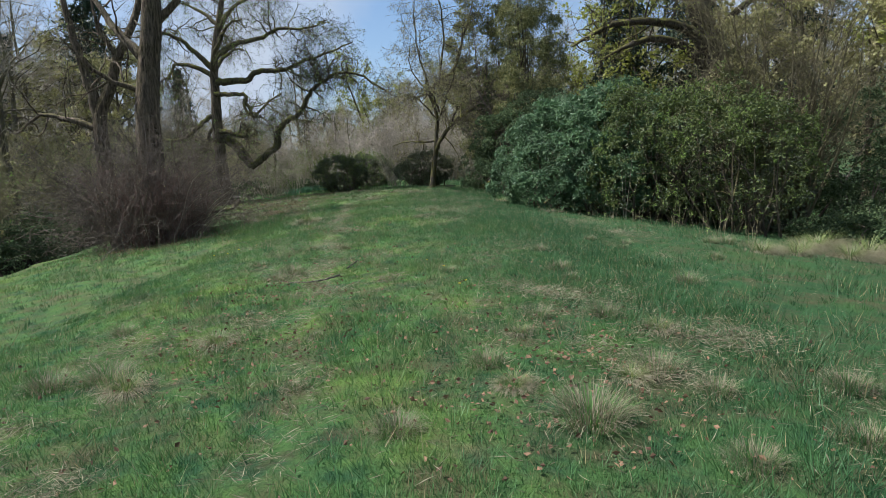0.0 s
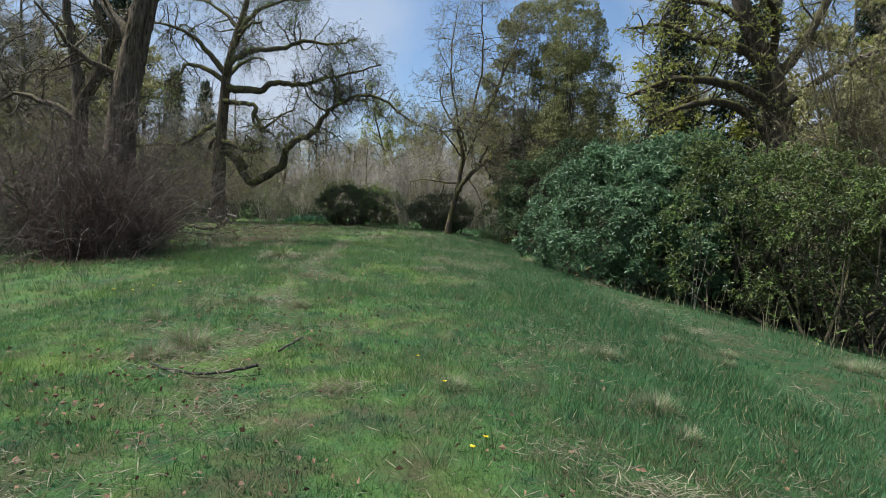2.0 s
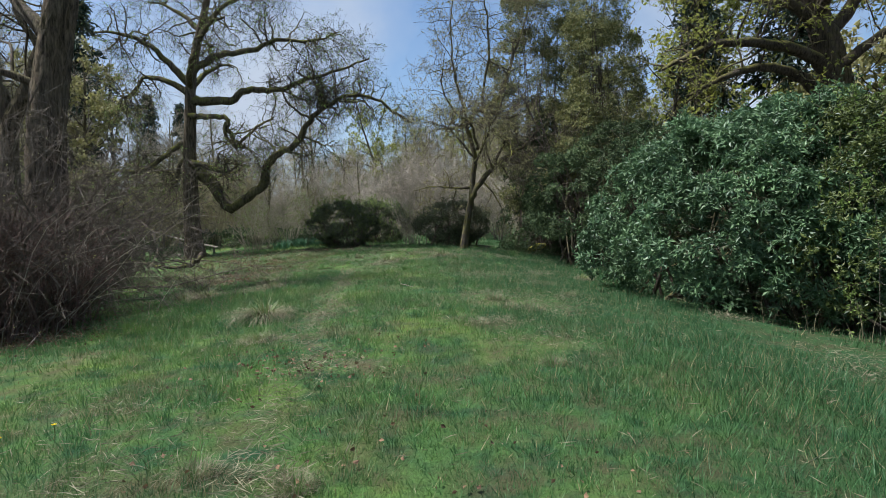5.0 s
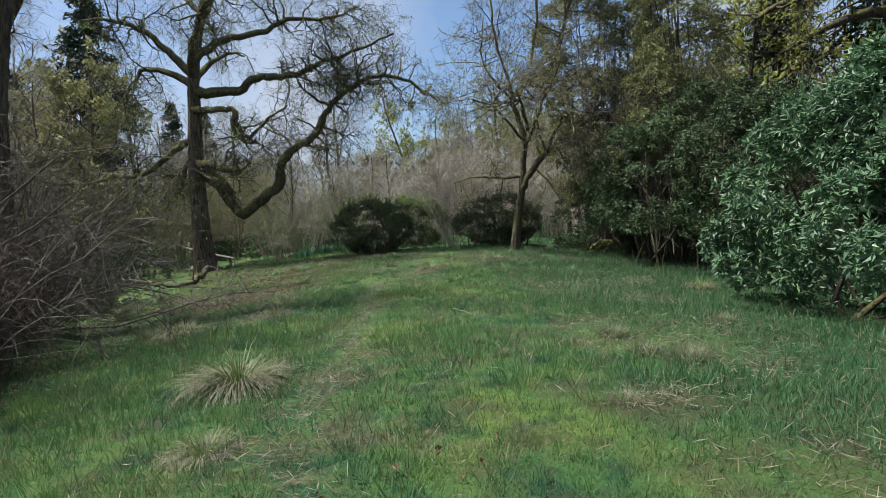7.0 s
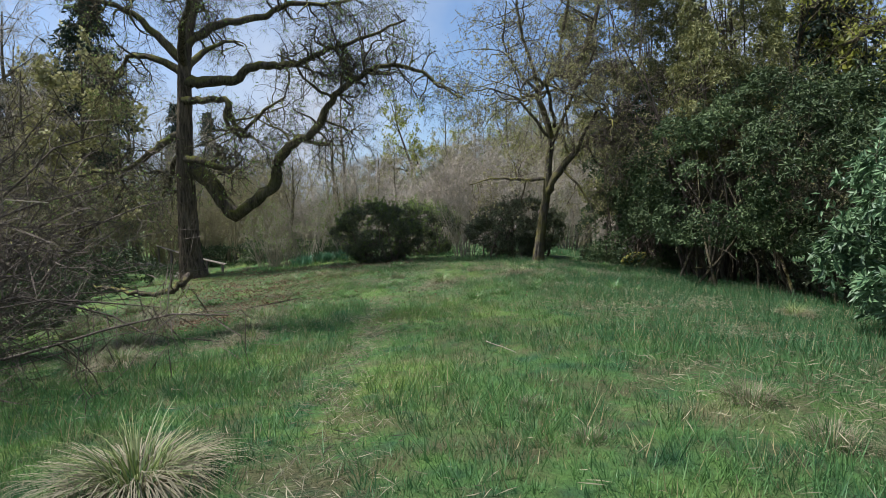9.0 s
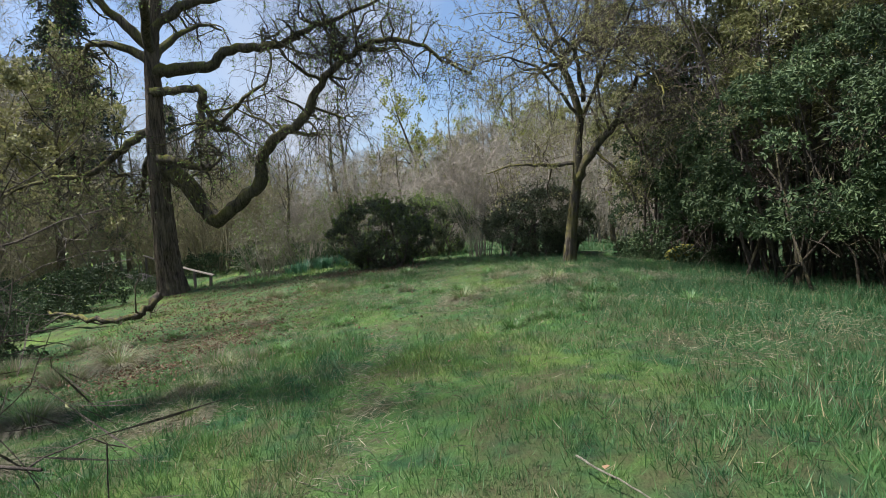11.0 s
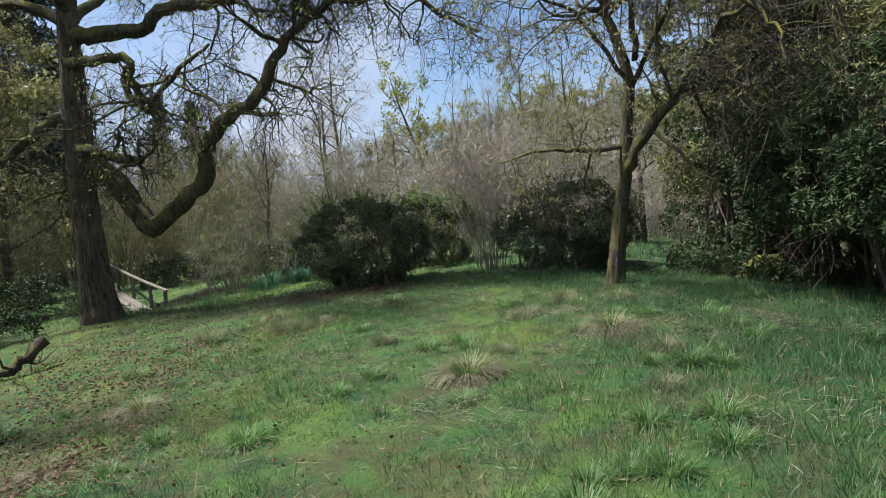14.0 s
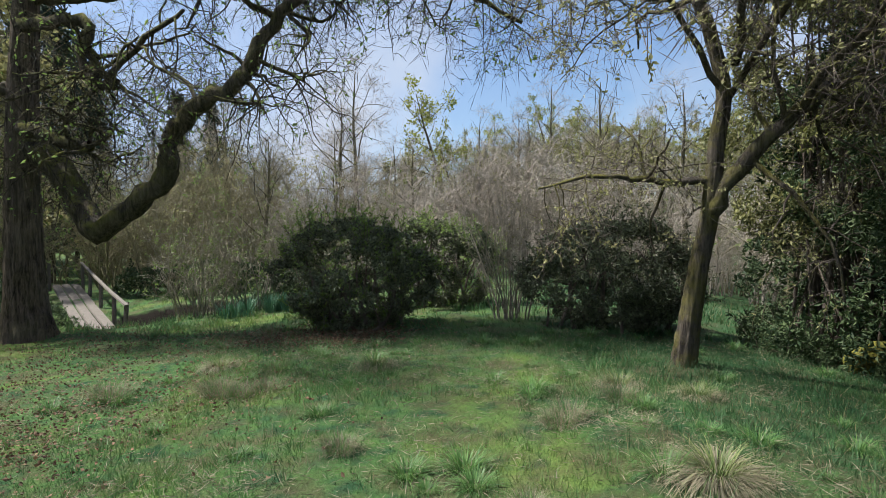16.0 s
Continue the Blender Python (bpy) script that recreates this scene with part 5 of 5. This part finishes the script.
def grass_blades(clumps, each, x0, x1, y0, y1, length, width):
    """Uneven grass: blades fan out of small clumps of differing height."""
    cx, cy = rng.uniform(x0, x1, clumps), rng.uniform(y0, y1, clumps)
    keep = (near_stream(cx, cy) > 1.45) & ((off_track(cx, cy) > 0.22) | (rng.random(clumps) < 0.25) | (cy > 23))
    keep &= rng.random(clumps) > 0.8 * worn(cx, cy)
    cx, cy = cx[keep], cy[keep]
    lush = np.sin(0.9 * cx + 1.7 * np.sin(0.8 * cy)) * np.sin(1.1 * cy + 0.6 * cx)
    high = np.clip(0.75 + 0.35 * lush, 0.3, 1.2) * rng.gamma(2.8, 0.37, len(cx))
    high *= 1 + 0.2 * np.clip((cx + 0.13 * cy - 0.6) / 2.0, 0, 1)
    pick = rng.integers(len(cx), size=len(cx) * each)
    m = len(pick)
    a, r = rng.uniform(0, 2 * np.pi, m), np.abs(rng.normal(size=m))
    out = np.stack([np.cos(a), np.sin(a), 0 * a], -1)
    spread = 0.055 * (0.6 + high[pick])
    x, y = cx[pick] + out[:, 0] * r * spread, cy[pick] + out[:, 1] * r * spread
    foot = np.stack([x, y, ground_z(x, y) - 0.01], -1)
    ln = np.clip(length * high[pick] * rng.uniform(0.55, 1.3, m), 0.03, 0.21)
    b = rng.uniform(0, 2 * np.pi, m)
    side = np.stack([np.cos(b), np.sin(b), 0 * b], -1) * width / 2
    lean = out * (0.25 * r + 0.2)[:, None] + np.stack([rng.normal(size=m) * 0.3, rng.normal(size=m) * 0.3, 0.9 + 0 * a], -1)
    top = foot + unit(lean) * ln[:, None]
    return np.stack([foot - side, foot + side, top + side * 0.12, top - side * 0.12], 1).reshape(-1, 3)


gv = np.concatenate([
    grass_blades(23000, 14, -4.5, 3.5, 1.5, 14, 0.072, 0.006),
    grass_blades(25000, 14, -7.0, 2.8, 14, 31, 0.078, 0.0066),
    grass_blades(6000, 13, -10.0, -4.0, 4, 33, 0.095, 0.009),
    grass_blades(6000, 13, 2.5, 9.0, 3, 33, 0.085, 0.009),
    grass_blades(3000, 10, -16.0, 6.0, 31, 42, 0.15, 0.016),
])
grass = new("meadow_grass", mesh_from("meadow_grass", gv, [np.arange(len(gv)).reshape(-1, 4)], M["grass"]))
tagged(grass, "short uneven meadow grass mixed with straw", "grass", kind="stuff")

# ---- matted dry grass ----
rng = np.random.default_rng(10)
COUNT = 76000
pick = rng.integers(len(spots), size=COUNT)
sx, sy = spots[pick, 0] + rng.normal(size=COUNT) * spots[pick, 2] * 1.1, spots[pick, 1] + rng.normal(size=COUNT) * spots[pick, 2] * 1.1
wide = rng.random(COUNT) < 0.3
sx, sy = np.where(wide, rng.uniform(-8, 5, COUNT), sx), np.where(wide, 31 - 29 * rng.random(COUNT) ** 1.5, sy)
along = rng.random(COUNT) < 0.08
sy = np.where(along, rng.uniform(2.5, 22, COUNT), sy)
sx = np.where(along, np.interp(sy, [p[1] for p in TRACK], [p[0] for p in TRACK]) + 0.12 * np.sin(2.1 * sy) + rng.normal(size=COUNT) * 0.13, sx)
a = rng.uniform(0, 2 * np.pi, COUNT)
sc = np.stack([sx, sy, ground_z(sx, sy) + 0.015 + 0.06 * rng.random(COUNT)], -1)
sw = np.stack([np.cos(a), np.sin(a), rng.uniform(-0.1, 0.6, COUNT)], -1)
dry = new("dry_grass", leaf_mesh("dry_grass", sc, sw, 0.08, M["straw"], rng, 0.045, 0.6, 0.05))
tagged(dry, "matted pale straw lying in patches on the meadow", "grass", kind="stuff")

# ---- fallen leaves ----


def litter(name, label, count, centres, mat, size):
    spread = np.array(centres, float)
    pick = rng.integers(len(spread), size=count)
    x = spread[pick, 0] + rng.normal(size=count) * spread[pick, 2]
    y = spread[pick, 1] + rng.normal(size=count) * spread[pick, 2]
    c = np.stack([x, y, ground_z(x, y) + 0.03 + 0.03 * rng.random(count)], -1)
    w = np.stack([rng.normal(size=count), rng.normal(size=count), 0.35 * rng.normal(size=count)], -1)
    ob = new(name, leaf_mesh(name, c, w, size, mat, rng, 0.7))
    return tagged(ob, label, "leaves", kind="stuff")


litter("fallen_leaves", "reddish-brown dead leaves under the thicket and along the path", 5000,
       [(-7.4, 15.0, 0.6), (-6.9, 15.2, 0.6), (-6.4, 15.2, 0.5), (-7.8, 14.9, 0.5), (-8.0, 16.0, 0.9), (-6.0, 31.0, 0.8), (-7.0, 30.4, 0.5), (-7.5, 25.5, 1.6), (-8.6, 28.5, 1.4), (-7.0, 26.5, 1.0), (-8.0, 24.5, 1.2), (-6.2, 24.0, 0.8), (-1.8, 7.0, 0.6), (-1.5, 5.0, 0.6), (-1.0, 9.5, 0.8), (-2.0, 12.5, 0.5), (-0.8, 4.2, 1.2), (0.6, 5.5, 1.4), (1.0, 4.0, 1.4), (1.2, 3.4, 0.5), (1.8, 4.6, 0.9), (-4.5, 22.5, 1.5), (-11.0, 30.0, 1.2)], M["litter"], 0.036)
litter("leaf_litter", "brown dead leaves and twigs on trodden earth beside the old tree", 14000, BARE, M["litter"], 0.034)
rng = np.random.default_rng(9)
for x, y in [(0.55, 6.35), (0.62, 6.5), (0.1, 8.1), (-3.7, 10.6), (-3.6, 10.9), (-4.0, 10.7), (-3.3, 11.0), (0.35, 7.4)]:
    f = thing("dandelion", "small yellow flower in the grass", "flower", on_ground(x, y), "yellow flowers")
    part("stem", tube_mesh("stem", [(np.array([(0, 0, -0.01), (0.005, 0, 0.06), (0, 0.004, 0.12)]), np.array([0.003, 0.003, 0.003]))], 5, M["sedge"]), f)
    c = np.tile((0, 0.004, 0.12), (16, 1))
    a = np.arange(16) * 2 * np.pi / 16
    part("petals", leaf_mesh("petals", c, np.stack([np.cos(a), np.sin(a), 0.35 + 0 * a], -1), 0.016, M["petal"], rng, 0.5), f)
